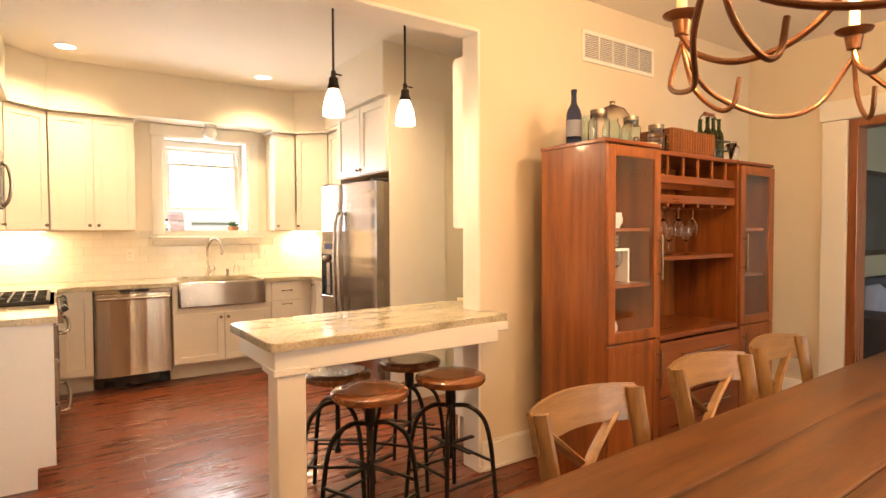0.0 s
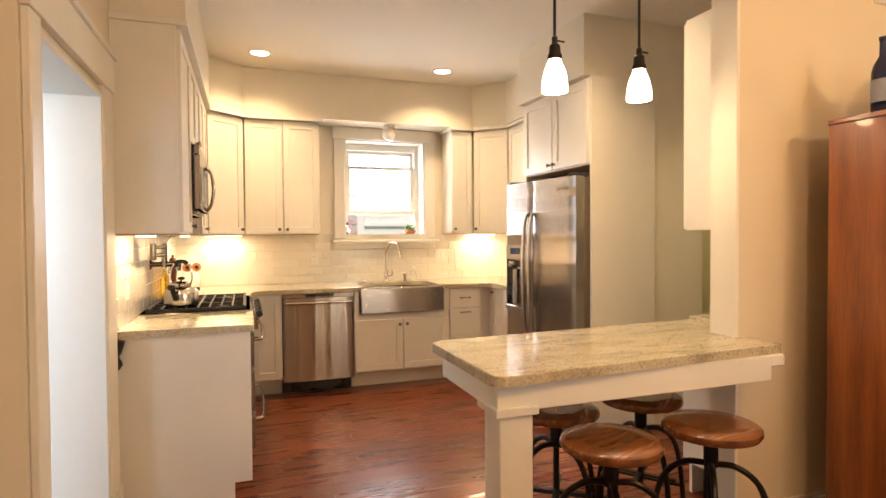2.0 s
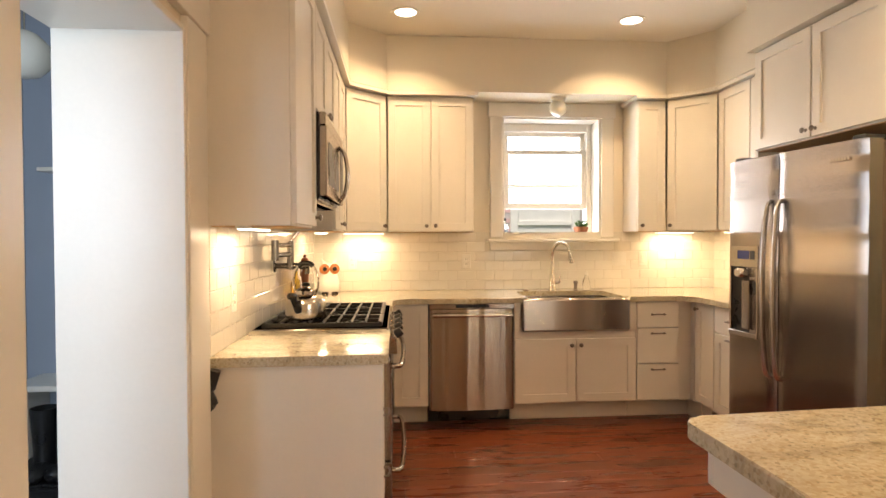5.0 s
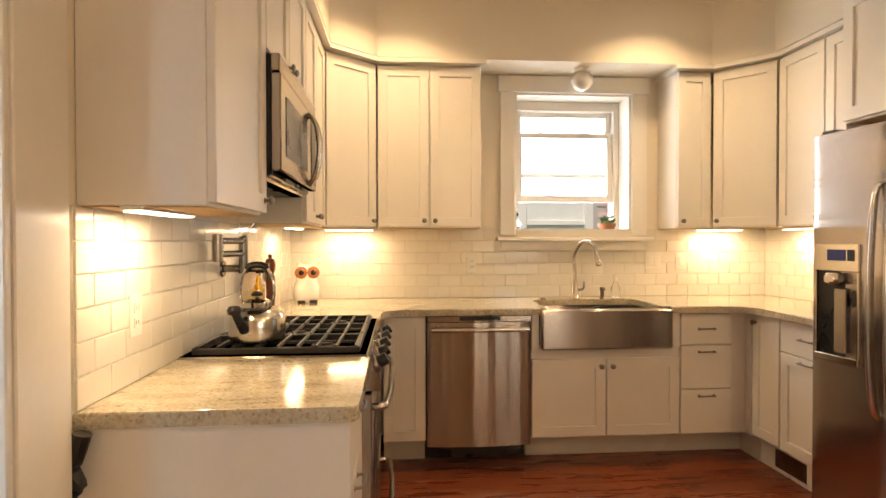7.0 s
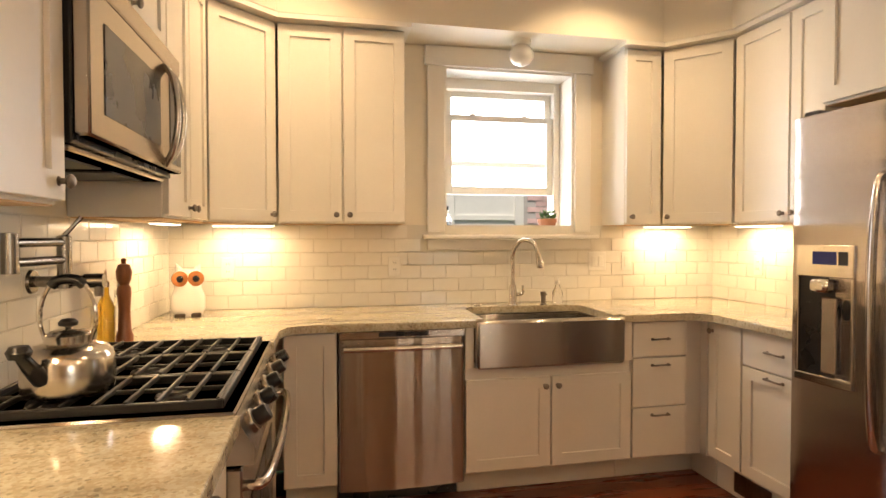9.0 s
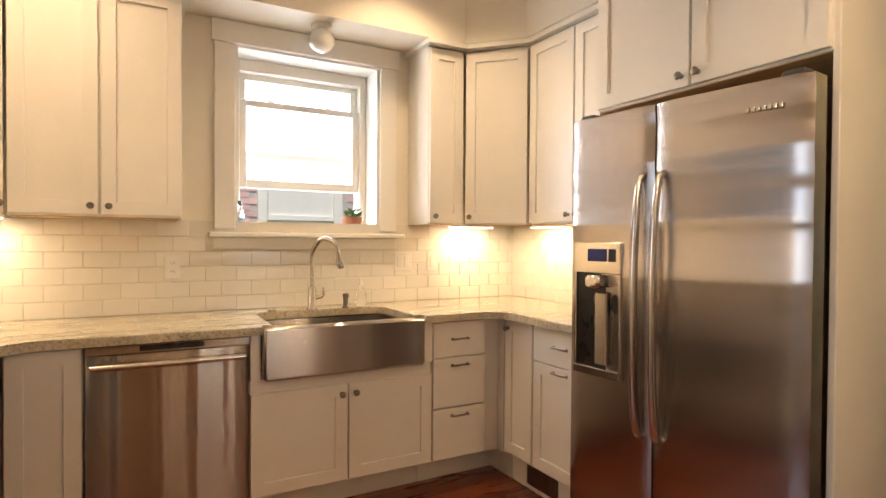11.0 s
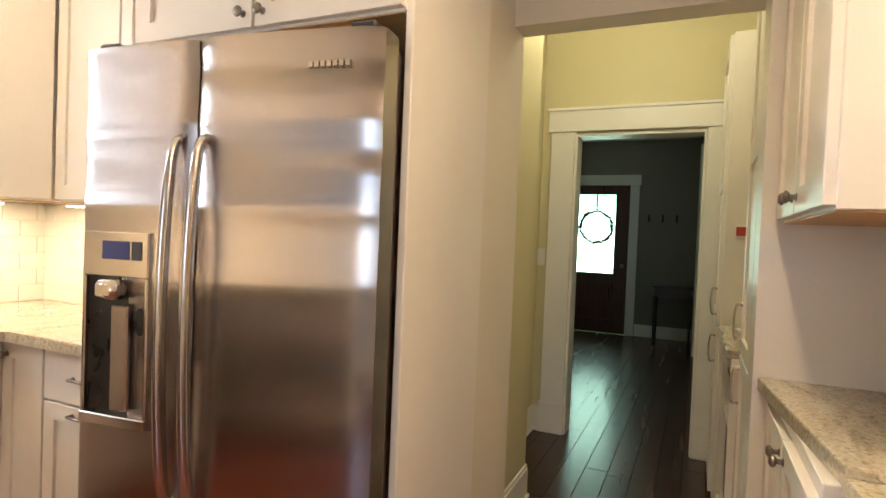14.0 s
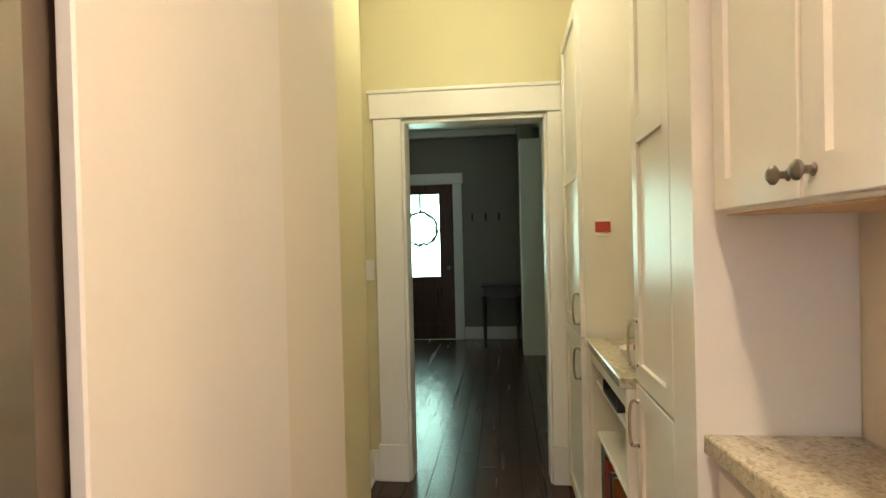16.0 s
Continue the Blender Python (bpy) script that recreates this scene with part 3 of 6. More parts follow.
def loc(bm):
    bm.transform(Matrix.Translation((-1.64, -6.45, -1.32)))
    return bm


wpart("window_casing", [(1.125, 6.296, 1.342, 1.228, 6.319, 2.31), (2.047, 6.296, 1.342, 2.150, 6.319, 2.31), (1.11, 6.290, 2.312, 2.165, 6.319, 2.425)], "trim")
wpart("window_sill", [(1.095, 6.235, 1.300, 2.18, 6.319, 1.326), (1.232, 6.319, 1.302, 2.043, 6.60, 1.326), (1.125, 6.290, 1.235, 2.150, 6.319, 1.300)], "trim", bevel=0.005)
wpart("reveal", [(1.231, 6.32, 1.326, 1.243, 6.60, 2.312), (2.032, 6.32, 1.326, 2.044, 6.60, 2.312), (1.243, 6.32, 2.300, 2.032, 6.60, 2.312)], "trim", bevel=0)
wpart("window_frame", [(1.243, 6.50, 1.326, 1.283, 6.60, 2.300), (1.992, 6.50, 1.326, 2.032, 6.60, 2.300), (1.283, 6.50, 2.235, 1.992, 6.60, 2.300)], "trim")
upper = wpart("upper_sash", [(1.283, 6.56, 1.76, 1.323, 6.585, 2.262), (1.952, 6.56, 1.76, 1.992, 6.585, 2.262), (1.323, 6.56, 2.20, 1.952, 6.585, 2.262), (1.323, 6.56, 1.76, 1.952, 6.585, 1.795)], "trim")
lower = wpart("lower_sash", [(1.283, 6.52, 1.58, 1.323, 6.545, 2.08), (1.952, 6.52, 1.58, 1.992, 6.545, 2.08), (1.323, 6.52, 2.045, 1.952, 6.545, 2.08), (1.323, 6.52, 1.58, 1.952, 6.545, 1.630)], "trim")
for nm, par, bs in (("pane", upper, (1.323, 6.570, 1.795, 1.952, 6.574, 2.225)), ("pane", lower, (1.323, 6.530, 1.630, 1.952, 6.534, 2.045))):
    p = part(nm, loc(boxes(bs)), "glass", par)
    p.visible_shadow = False
for lx in (1.46, 1.80):
    part("sash_lift", loc(add_lathe(bmesh.new(), [(0, 0.012), (0.018, 0.010), (0.02, 0), (0, 0)], 12, (lx, 6.532, 2.08))), "trim", lower)

# front door with its glass and wreath
fdoor = tagged(thing("door_1", pose(9.652, 4.77, 0), "dark red brown wooden front door with a tall glass light", "door"), kind="structure")
part("door_leaf", boxes((0.0, -0.4648, 0.001, 0.045, -0.275, 2.1148), (0.0, 0.275, 0.001, 0.045, 0.4648, 2.1148), (0.0, -0.275, 0.66, 0.045, 0.275, 0.86), (0.0, -0.275, 1.99, 0.045, 0.275, 2.1148), (0.0, -0.275, 0.001, 0.045, 0.275, 0.20), (0.012, -0.275, 0.20, 0.038, 0.275, 0.66), bevel=0.004), "door_wood", fdoor)
p = part("pane", boxes((0.02, -0.275, 0.86, 0.026, 0.275, 1.99)), "glass", fdoor)
p.visible_shadow = False
part("door_handle", lathe([(0, 0.06), (0.022, 0.055), (0.028, 0.04), (0.012, 0.025), (0.012, 0.0), (0.03, 0.0), (0, -0.002)], 14, (0, -0.40, 0.98), Matrix.Rotation(radians(-90), 4, 'Y')), "knob", fdoor)
wre = thing("wreath", pose(9.59, 4.745, 1.52), "thin green leafy wreath hung on the front door glass", "wreath")
bm = bmesh.new()
rnd = random.Random(3)
for k in range(150):
    a = k * 2.39996
    r = 0.225 + rnd.uniform(-0.03, 0.03)
    c = Vector((rnd.uniform(-0.02, 0.02), r * math.cos(a), r * math.sin(a)))
    tdir = Vector((rnd.uniform(-0.3, 0.3), -math.sin(a) + rnd.uniform(-0.6, 0.6), math.cos(a) + rnd.uniform(-0.6, 0.6))).normalized() * 0.032
    w = tdir.cross(Vector((1, 0.2, 0))).normalized() * 0.009
    bm.faces.new([bm.verts.new(q) for q in (c - tdir, c + w, c + tdir, c - w)])
part("leaves", bm, "leaf", wre)
part("ring", tube([(0, 0.225 * math.cos(a * math.pi / 16), 0.225 * math.sin(a * math.pi / 16)) for a in range(33)], 0.012, 6), "soil", wre)
part("ribbon", boxes((-0.004, -0.012, 0.21, 0.0, 0.012, 0.46), bevel=0.001), "dark_wood", wre)

# ---- outside ----
structure("ground", boxes((-60, -60, -0.6, 60, 60, -0.45)), "grass", "mown green lawn round the house", "ground")
# added panel that glows in place of the sunlit distance
structure("backdrop", boxes((30, -14, -0.4, 30.1, 24, 9)), "distance", "added glowing panel standing in for bright outdoors beyond the front garden", "backdrop")
nb = thing("neighbour_house", pose(2.68, 10.5, -0.45), "pale pink brick house next door with a white window", "house")
part("wall", boxes((-4, 0.0, 0, 4, 0.3, 5.0)), "mortar", nb)
bm = bmesh.new()
for r in range(34):
    for k in range(22):
        x = -2.75 + k * 0.25 + (0.125 if r % 2 else 0)
        z = 0.9 + r * 0.08
        if -0.62 < x + 0.1 < 0.62 and 1.3 < z < 2.75:
            continue
        add_box(bm, x, -0.014, z, x + 0.235, 0.004, z + 0.068)
tagged(part("brick", bm, "brick", nb), kind="stuff")
nw = part("window", boxes((-0.55, -0.06, 1.35, -0.43, 0.02, 2.75), (0.43, -0.06, 1.35, 0.55, 0.02, 2.75), (-0.43, -0.06, 2.62, 0.43, 0.02, 2.75), (-0.6, -0.09, 1.28, 0.6, 0.02, 1.36), (-0.43, -0.04, 1.98, 0.43, 0.02, 2.05), bevel=0.004), "trim", nb)
part("pane", boxes((-0.43, -0.01, 1.36, 0.43, 0.0, 2.62)), "globe", nw)
part("roof", boxes((-4.3, -0.4, 5.0, 4.3, 3.0, 5.15)), "grey", nb)


def tree(x, y, h, seed):
    r = random.Random(seed)
    t = thing("tree", pose(x, y, -0.45), "leafy green garden tree on the lawn", "tree", "garden trees")
    bm = tube([(0, 0, 0), (0.05, 0.02, h * 0.35), (-0.05, 0.05, h * 0.7)], [0.16, 0.12, 0.05], 8)
    for k in range(6):
        a = k * 1.05
        add_tube(bm, [(0, 0, h * (0.3 + 0.06 * k)), (0.7 * math.cos(a), 0.7 * math.sin(a), h * (0.45 + 0.06 * k)), (1.3 * math.cos(a), 1.3 * math.sin(a), h * (0.5 + 0.07 * k))], [0.06, 0.04, 0.015], 5)
    part("trunk", bm, "soil", t)
    vs, fs = [], []
    for k in range(2200):
        c = Vector((r.gauss(0, 0.85), r.gauss(0, 0.85), h * 0.68 + r.gauss(0, 0.17 * h)))
        d1 = Vector((r.uniform(-1, 1), r.uniform(-1, 1), r.uniform(-1, 1))).normalized() * 0.11
        d2 = d1.orthogonal().normalized() * 0.05
        i = len(vs)
        vs += [c - d1, c + d2, c + d1, c - d2]
        fs.append((i, i + 1, i + 2, i + 3))
    me = bpy.data.meshes.new("crown")
    me.from_pydata(vs, [], fs)
    me.materials.append(M["leaf"])
    new("crown", me).parent = t


tree(13.5, 8.2, 4.5, 1)
tree(16, 2.2, 5.5, 2)
tree(3.0, -7.5, 4.5, 3)
tree(5.2, -8.2, 5.0, 4)
tree(-1.2, -3.5, 4.0, 5)

# ---- cabinets ----


def knob(parent, x, z, y=0.0):
    t = Matrix.Rotation(radians(90), 4, 'X')
    return part("knob", lathe([(0, 0.030), (0.009, 0.029), (0.0145, 0.024), (0.0150, 0.020), (0.011, 0.016), (0.006, 0.013), (0.006, 0.004), (0.010, 0.001), (0.010, -0.001), (0, -0.001)], 16, (x, y, z), t), "knob", parent, "round pewter knob", True)


def pull(parent, x, z, w=0.09, y=0.0, upright=False):
    pts = smooth_line([(-w / 2, 0, 0), (-w / 2, -0.020, 0.002), (-w / 4, -0.027, 0.004), (0, -0.028, 0.005), (w / 4, -0.027, 0.004), (w / 2, -0.020, 0.002), (w / 2, 0, 0)], 3)
    bm = tube(pts, 0.0048, 7)
    for s in (-1, 1):
        add_lathe(bm, [(0, 0.004), (0.008, 0.003), (0.009, 0), (0, 0)], 10, (s * w / 2, 0, 0), Matrix.Rotation(radians(90), 4, 'X'))
    if upright:
        bm.transform(Matrix.Rotation(radians(90), 4, 'Y'))
    bm.transform(Matrix.Translation((x, y, z)))
    return part("handle", bm, "knob" if not upright else "chrome", parent, "curved metal pull handle", True)


def shaker(parent, x0, x1, z0, z1, rail=0.057, th=0.020, name="door", flat=False):
    """A framed door or drawer front whose face lies at y = 0."""
    x0, x1, z0, z1 = x0 + 0.0015, x1 - 0.0015, z0 + 0.0015, z1 - 0.0015
    if flat:
        return part(name, box(x0, 0, z0, x1, th, z1, 0.002), "cab", parent)
    bm = box(x0, 0, z0, x1, th, z1, 0)
    face = min(bm.faces, key=lambda f: f.calc_center_median().y)
    bmesh.ops.inset_region(bm, faces=[face], thickness=rail, depth=0, use_even_offset=True)
    bmesh.ops.inset_region(bm, faces=[face], thickness=0.0015, depth=0, use_even_offset=True)
    for v in face.verts:
        v.co.y = 0.010
    outer = [e for e in bm.edges if len(e.link_faces) == 2 and e.calc_face_angle() > 1.2 and min(v.co.y for v in e.verts) < 0.001]
    bmesh.ops.bevel(bm, geom=outer, offset=0.0018, segments=1, affect='EDGES')
    return part(name, bm, "cab", parent)


UP = (1.383, 2.40)


def upper_cabinet(m, w, doors, d=0.29, z0=UP[0], z1=UP[1], knobs="in", label="white painted shaker wall cabinet with closed doors", reveal=0.004):
    """Wall cabinet: local x along the front, y into the wall."""
    c = thing("wall_cabinet", m, label, "wall cabinet", "white kitchen wall cabinets")
    part("body", box(0.001, 0.0205, z0 - m.translation.z, w - 0.001, d, z1 - m.translation.z, 0.002), "cab", c)
    z0, z1 = z0 - m.translation.z, z1 - m.translation.z
    part("underside", box(0.012, 0.022, z0 - 0.004, w - 0.012, d - 0.004, z0 - 0.0005, 0), "raw_wood", c, "raw maple underside")
    ws = w / doors
    for k in range(doors):
        dd = shaker(c, k * ws + reveal, (k + 1) * ws - reveal, z0 + 0.006, z1 - 0.012)
        right = (k == 0) if doors == 2 else (knobs == "right")
        knob(dd, (k + 1) * ws - 0.034 if right else k * ws + 0.034, z0 + 0.045)
    return c


def base_cabinet(m, w, rows, d=0.60, toe=True, top=0.878, label="white painted shaker base cabinet", tdepth=0.17):
    """rows: (z0, z1, doors, kind) with kind knob, pull, left, right, blank."""
    c = thing("base_cabinet", m, label, "base cabinet", "white kitchen base cabinets")
    part("body", box(0.001, 0.0205, 0.155, w - 0.001, d, top, 0.002), "cab", c)
    if toe:
        part("toe_kick", box(0.001, tdepth, 0.0, w - 0.001, tdepth + 0.02, 0.155, 0.002), "cab", c)
    for z0, z1, doors, kind in rows:
        ws = w / doors
        for k in range(doors):
            dd = shaker(c, k * ws + 0.003, (k + 1) * ws - 0.003, z0, z1, name="drawer" if kind == "pull" else "door", flat=(kind == "pull"))
            if kind == "pull":
                pull(dd, (k + 0.5) * ws, z1 - 0.04 if z1 - z0 > 0.2 else (z0 + z1) / 2)
            elif kind == "doorpull":
                pull(dd, (k + 0.5) * ws, z1 - 0.03)
            elif kind != "blank":
                right = (k == 0) if doors == 2 else kind == "right"
                knob(dd, (k + 1) * ws - 0.034 if right else k * ws + 0.034, z1 - 0.045)
    return c


# wall cabinets of the west wall
upper_cabinet(pose(0.02, 3.845, 1.2, 0, 0, 90), 0.505, 1, knobs="right", d=0.308)
upper_cabinet(pose(0.02, 4.352, 1.2, 0, 0, 90), 0.766, 2, d=0.308, z0=1.915, label="short white shaker cabinet over the microwave")
upper_cabinet(pose(0.02, 5.120, 1.2, 0, 0, 90), 0.656, 2, d=0.308)
# corner and north wall
ang = math.degrees(math.atan2(0.252, 0.283))
upper_cabinet(pose(0.0225, 5.7805, 1.2, 0, 0, ang), 0.376, 1, knobs="right", d=0.22, label="white shaker corner wall cabinet set on the diagonal")
upper_cabinet(pose(0.305, 6.03, 1.2), 0.652, 2, d=0.287)
upper_cabinet(pose(2.236, 6.03, 1.2), 0.228, 1, knobs="left", d=0.287, label="narrow white shaker wall cabinet beside the window")
ang2 = math.degrees(math.atan2(-0.28, 0.254))
upper_cabinet(pose(2.468, 6.028, 1.2, 0, 0, ang2), 0.374, 1, knobs="left", d=0.22, label="white shaker corner wall cabinet set on the diagonal")
upper_cabinet(pose(2.72, 5.746, 1.2, 0, 0, -90), 0.74, 2, d=0.308)
# over the fridge
upper_cabinet(pose(2.482, 4.975, 1.2, 0, 0, -90), 0.92, 2, d=0.545, z0=1.84, z1=2.425, label="white shaker cabinet over the refrigerator")
fp = thing("fridge_panel", pose(2.76, 4.05, 0), "tall cream painted side panel of the refrigerator niche", "cabinet panel")
part("panel", box(-0.255, -0.012, 0.0, 0.268, 0.010, 2.43, 0.003), "cab", fp)
fp2 = thing("fridge_panel", pose(2.76, 4.985, 0), "tall white painted side panel of the refrigerator niche", "cabinet panel")
part("panel", box(-0.25, -0.009, 0.0, 0.268, 0.009, 2.43, 0.003), "cab", fp2)

# base cabinets
base_cabinet(pose(0.315, 3.846, 0, 0, 0, 90), 0.55, [(0.66, 0.87, 1, "pull"), (0.41, 0.655, 1, "pull"), (0.16, 0.405, 1, "pull")], label="white base cabinet with three drawers at the end of the run", tdepth=0.08)
ep = thing("end_panel", pose(0.0, 3.838, 0), "plain white painted cabinet end panel", "cabinet panel")
part("panel", slab([(-0.285, 0.0), (0.24, 0.0), (0.24, 0.11), (0.325, 0.11), (0.325, 0.878), (-0.285, 0.878)], -0.003, 0.004, 0), "cab", ep).data.transform(Matrix.Rotation(radians(90), 4, 'X'))
base_cabinet(pose(0.345, 5.69, 0), 0.245, [(0.165, 0.872, 1, "blank")], d=0.61, label="narrow white shaker base cabinet beside the dishwasher")
base_cabinet(pose(1.196, 5.69, 0), 0.886, [(0.165, 0.618, 2, "knob")], top=0.675, d=0.61, label="white shaker sink base cabinet with two doors")
base_cabinet(pose(2.084, 5.69, 0), 0.32, [(0.69, 0.872, 1, "pull"), (0.43, 0.685, 1, "pull"), (0.165, 0.425, 1, "pull")], d=0.61, label="white base cabinet with three drawers beside the sink")
cf = thing("corner_filler", pose(2.45, 5.72, 0), "white painted filler at the inner cabinet corner", "cabinet filler")
for b in ((-0.045, -0.012, 0.155, 0.047, 0.0, 0.876), (0.048, -0.06, 0.155, 0.060, 0.0, 0.876)):
    part("panel", box(*b, 0.001), "cab", cf)
for b in ((-0.05, 0.14, 0.0, 0.107, 0.16, 0.154), (0.108, -0.06, 0.0, 0.12, 0.16, 0.154)):
    part("toe_kick", box(*b, 0.001), "cab", cf)
base_cabinet(pose(2.50, 5.655, 0, 0, 0, -90), 0.24, [(0.165, 0.872, 1, "left")], d=0.52, label="narrow white shaker base cabinet in the corner", tdepth=0.06)
base_cabinet(pose(2.50, 5.412, 0, 0, 0, -90), 0.41, [(0.70, 0.872, 1, "pull"), (0.165, 0.695, 1, "doorpull")], d=0.52, label="white base cabinet with a drawer over a door beside the refrigerator", tdepth=0.06)
fv = thing("floor_vent", pose(2.555, 5.40, 0.03), "small dark metal register in the toe kick", "vent")
part("grille", boxes(*[(0.0, -0.11 + k * 0.022, 0, 0.004, -0.098 + k * 0.022, 0.09) for k in range(11)], (0.003, -0.12, -0.005, 0.005, 0.125, 0.095)), "knob", fv)

# worktops
ct = tagged(part("worktop", slab([(-0.288, 3.822)] + arc(0.315, 3.852, 0.03, -90, 0) + [(0.345, 4.392), (-0.288, 4.392)], 0.880, 0.917), "granite"), "speckled cream granite worktop at the end of the run", "worktop")
outline = [(-0.288, 5.288), (0.345, 5.288), (0.345, 5.54)] + arc(0.46, 5.54, 0.115, 180, 90)[1:] + [(1.243, 5.655)]
outline += [(1.243, 5.70), (1.29, 5.70)] + arc(1.35, 6.06, 0.06, 180, 90) + arc(1.92, 6.06, 0.06, 90, 0) + [(1.98, 5.70), (2.022, 5.70), (2.022, 5.655)]
outline += [(2.36, 5.655)] + arc(2.36, 5.54, 0.105, 90, 0)[1:] + [(2.465, 4.998), (3.028, 4.998), (3.028, 6.318), (-0.288, 6.318)]
tagged(part("worktop", slab(outline, 0.880, 0.917), "granite"), "speckled cream granite worktop round the sink corner", "worktop")
pen = [(1.04, 2.43)] + arc(1.09, 2.452, 0.05, 200, 268) + [(2.355, 2.485), (2.365, 2.50), (2.365, 2.638), (2.283, 2.638), (2.283, 2.795), (2.498, 2.795), (2.498, 3.15)] + arc(1.085, 3.00, 0.05, 90, 180)
tagged(part("worktop", slab(pen, 0.880, 0.917), "granite"), "long granite breakfast bar top", "worktop")
tagged(part("worktop", slab([(2.502, 2.922), (3.188, 2.922), (3.188, 3.225), (2.502, 3.15)], 0.897, 0.935), "granite"), "speckled granite worktop in the niche beside the column", "worktop")
pl = thing("bar_support", pose(1.15, 2.72, 0), "white painted frame and square post under the breakfast bar", "bar support")
part("apron", boxes((-0.075, -0.262, 0.78, 1.12, -0.237, 0.879), (-0.075, -0.237, 0.78, -0.05, 0.255, 0.879), (-0.075, 0.255, 0.78, 1.33, 0.278, 0.879), bevel=0.003), "trim", pl)
part("corbel", boxes((1.12, -0.255, 0.83, 1.20, -0.06, 0.879), bevel=0.006), "trim", pl)
part("post", boxes((-0.062, -0.252, 0, 0.062, -0.128, 0.78), bevel=0.004), "trim", pl)
part("collar", boxes((-0.083, -0.273, 0.765, 0.075, -0.11, 0.795), bevel=0.004), "trim", pl)
part("plinth", boxes((-0.073, -0.263, 0, 0.073, -0.117, 0.13), bevel=0.004), "trim", pl)
br = thing("bracket", pose(-0.30, 3.80, 0.80), "small dark iron bracket under the worktop edge", "bracket")
part("iron", tube(smooth_line([(0.045, 0, 0.078), (0.03, 0, 0.03), (0.02, 0, 0.0), (0.035, 0, -0.04), (0.02, 0, -0.06)], 5), [0.02] * 8 + [0.018] * 8 + [0.012] * 5, 8), "iron", br)

# niche beside the column
upper_cabinet(pose(3.175, 3.203, 1.2, 0, 0, 180), 0.67, 2, d=0.279, z1=2.48, label="white shaker wall cabinet over the niche worktop")
base_cabinet(pose(3.185, 3.20, 0, 0, 0, 180), 0.68, [(0.165, 0.865, 2, "knob")], d=0.255, top=0.896, label="white shaker base cabinet under the niche worktop", tdepth=0.05)
structure("wall_stub", boxes((3.19, 2.922, 0, 3.343, 3.238, CEIL)), "cab", "cream painted wall end beside the pantry", "wall")

# tall pantry, desk nook and far tall cabinet in the hall


def tall(m, w, top, side, label):
    """A lower door, and a high door whose two panels are parted by a rail."""
    c = thing("pantry_cabinet", m, label, "tall cabinet")
    part("body", box(0.001, 0.0205, 0.0, w - 0.001, 0.32, top + 0.012, 0.002), "cab", c)
    lower = shaker(c, 0.004, w - 0.004, 0.06, 0.905)
    upper = shaker(c, 0.004, w - 0.004, 0.911, top)
    part("mid_rail", box(0.063, 0.0, 1.612, w - 0.063, 0.0105, 1.688, 0.001), "cab", upper)
    x = 0.035 if side == "far" else w - 0.035
    pull(lower, x, 0.79, 0.13, 0, True)
    pull(upper, x, 1.03, 0.13, 0, True)
    return c


tall(pose(3.735, 3.238, 0, 0, 0, 180), 0.390, 2.62, "far", "tall cream painted pantry cabinet with a long panelled door")
tall(pose(5.075, 3.300, 0, 0, 0, 180), 0.60, 2.37, "near", "high cream painted pantry cabinet at the end of the hall")
desk = thing("desk_nook", pose(4.11, 3.10, 0), "built-in desk nook with a granite top over open shelves", "built-in desk")
part("worktop", box(-0.372, -0.17, 0.88, 0.340, 0.185, 0.915, 0.004), "granite", desk)
part("side_panel", box(-0.372, -0.17, 0.0, -0.354, 0.165, 0.88, 0.002), "cab", desk)
part("side_panel", box(0.322, -0.17, 0.0, 0.340, 0.165, 0.88, 0.002), "cab", desk)
part("back", box(-0.354, -0.17, 0.0, 0.322, -0.155, 0.88, 0.002), "cab", desk)
for z in (0.08, 0.50, 0.72):
    part("shelf", box(-0.354, -0.155, z, 0.322, 0.145, z + 0.02, 0.002), "cab", desk)
part("top_rail", box(-0.354, 0.145, 0.82, 0.322, 0.165, 0.88), "cab", desk)
part("plinth", box(-0.354, 0.145, 0.0, 0.322, 0.165, 0.075), "cab", desk)
bk = ((-0.02, "orange", 0.34), (0.05, "grey", 0.33), (0.09, "red", 0.36), (0.13, "red", 0.35), (0.18, "pattern", 0.36), (0.225, "pattern", 0.38))
for x, mm, h in bk:
    b = thing("book", pose(4.17 + x, 3.12, 0.10), {"orange": "tall orange brown book", "grey": "dark grey binder", "red": "bright red book", "pattern": "patterned black and white binder"}[mm] + " standing on the open shelf", "book", "books on the desk shelf")
    bb = part("cover", boxes((-0.016, -0.10, 0, -0.012, 0.115, h), (0.012, -0.10, 0, 0.016, 0.115, h), (-0.016, 0.110, 0, 0.016, 0.115, h), bevel=0.001), mm, b)
    part("pages", box(-0.0115, -0.097, 0.004, 0.0115, 0.108, h - 0.004, 0), "china", b)
tr = thing("paper_tray", pose(4.10, 3.12, 0.74), "dark paper tray on the upper shelf", "tray")
part("tray", boxes((-0.14, -0.12, 0, 0.14, 0.13, 0.012), (-0.14, -0.12, 0.012, -0.13, 0.13, 0.05), (0.13, -0.12, 0.012, 0.14, 0.13, 0.05)), "darkgap", tr)
bo = thing("bowl", pose(3.90, 3.17, 0.915), "cream bowl holding red and black odds on the desk", "bowl")
part("bowl", lathe([(0, 0.0), (0.04, 0.0), (0.07, 0.035), (0.08, 0.06), (0.074, 0.06), (0.06, 0.03), (0, 0.012)], 20), "china", bo, "", True)
part("cloth", boxes((-0.05, -0.04, 0.03, 0.05, 0.03, 0.085), bevel=0.02), "red", bo)
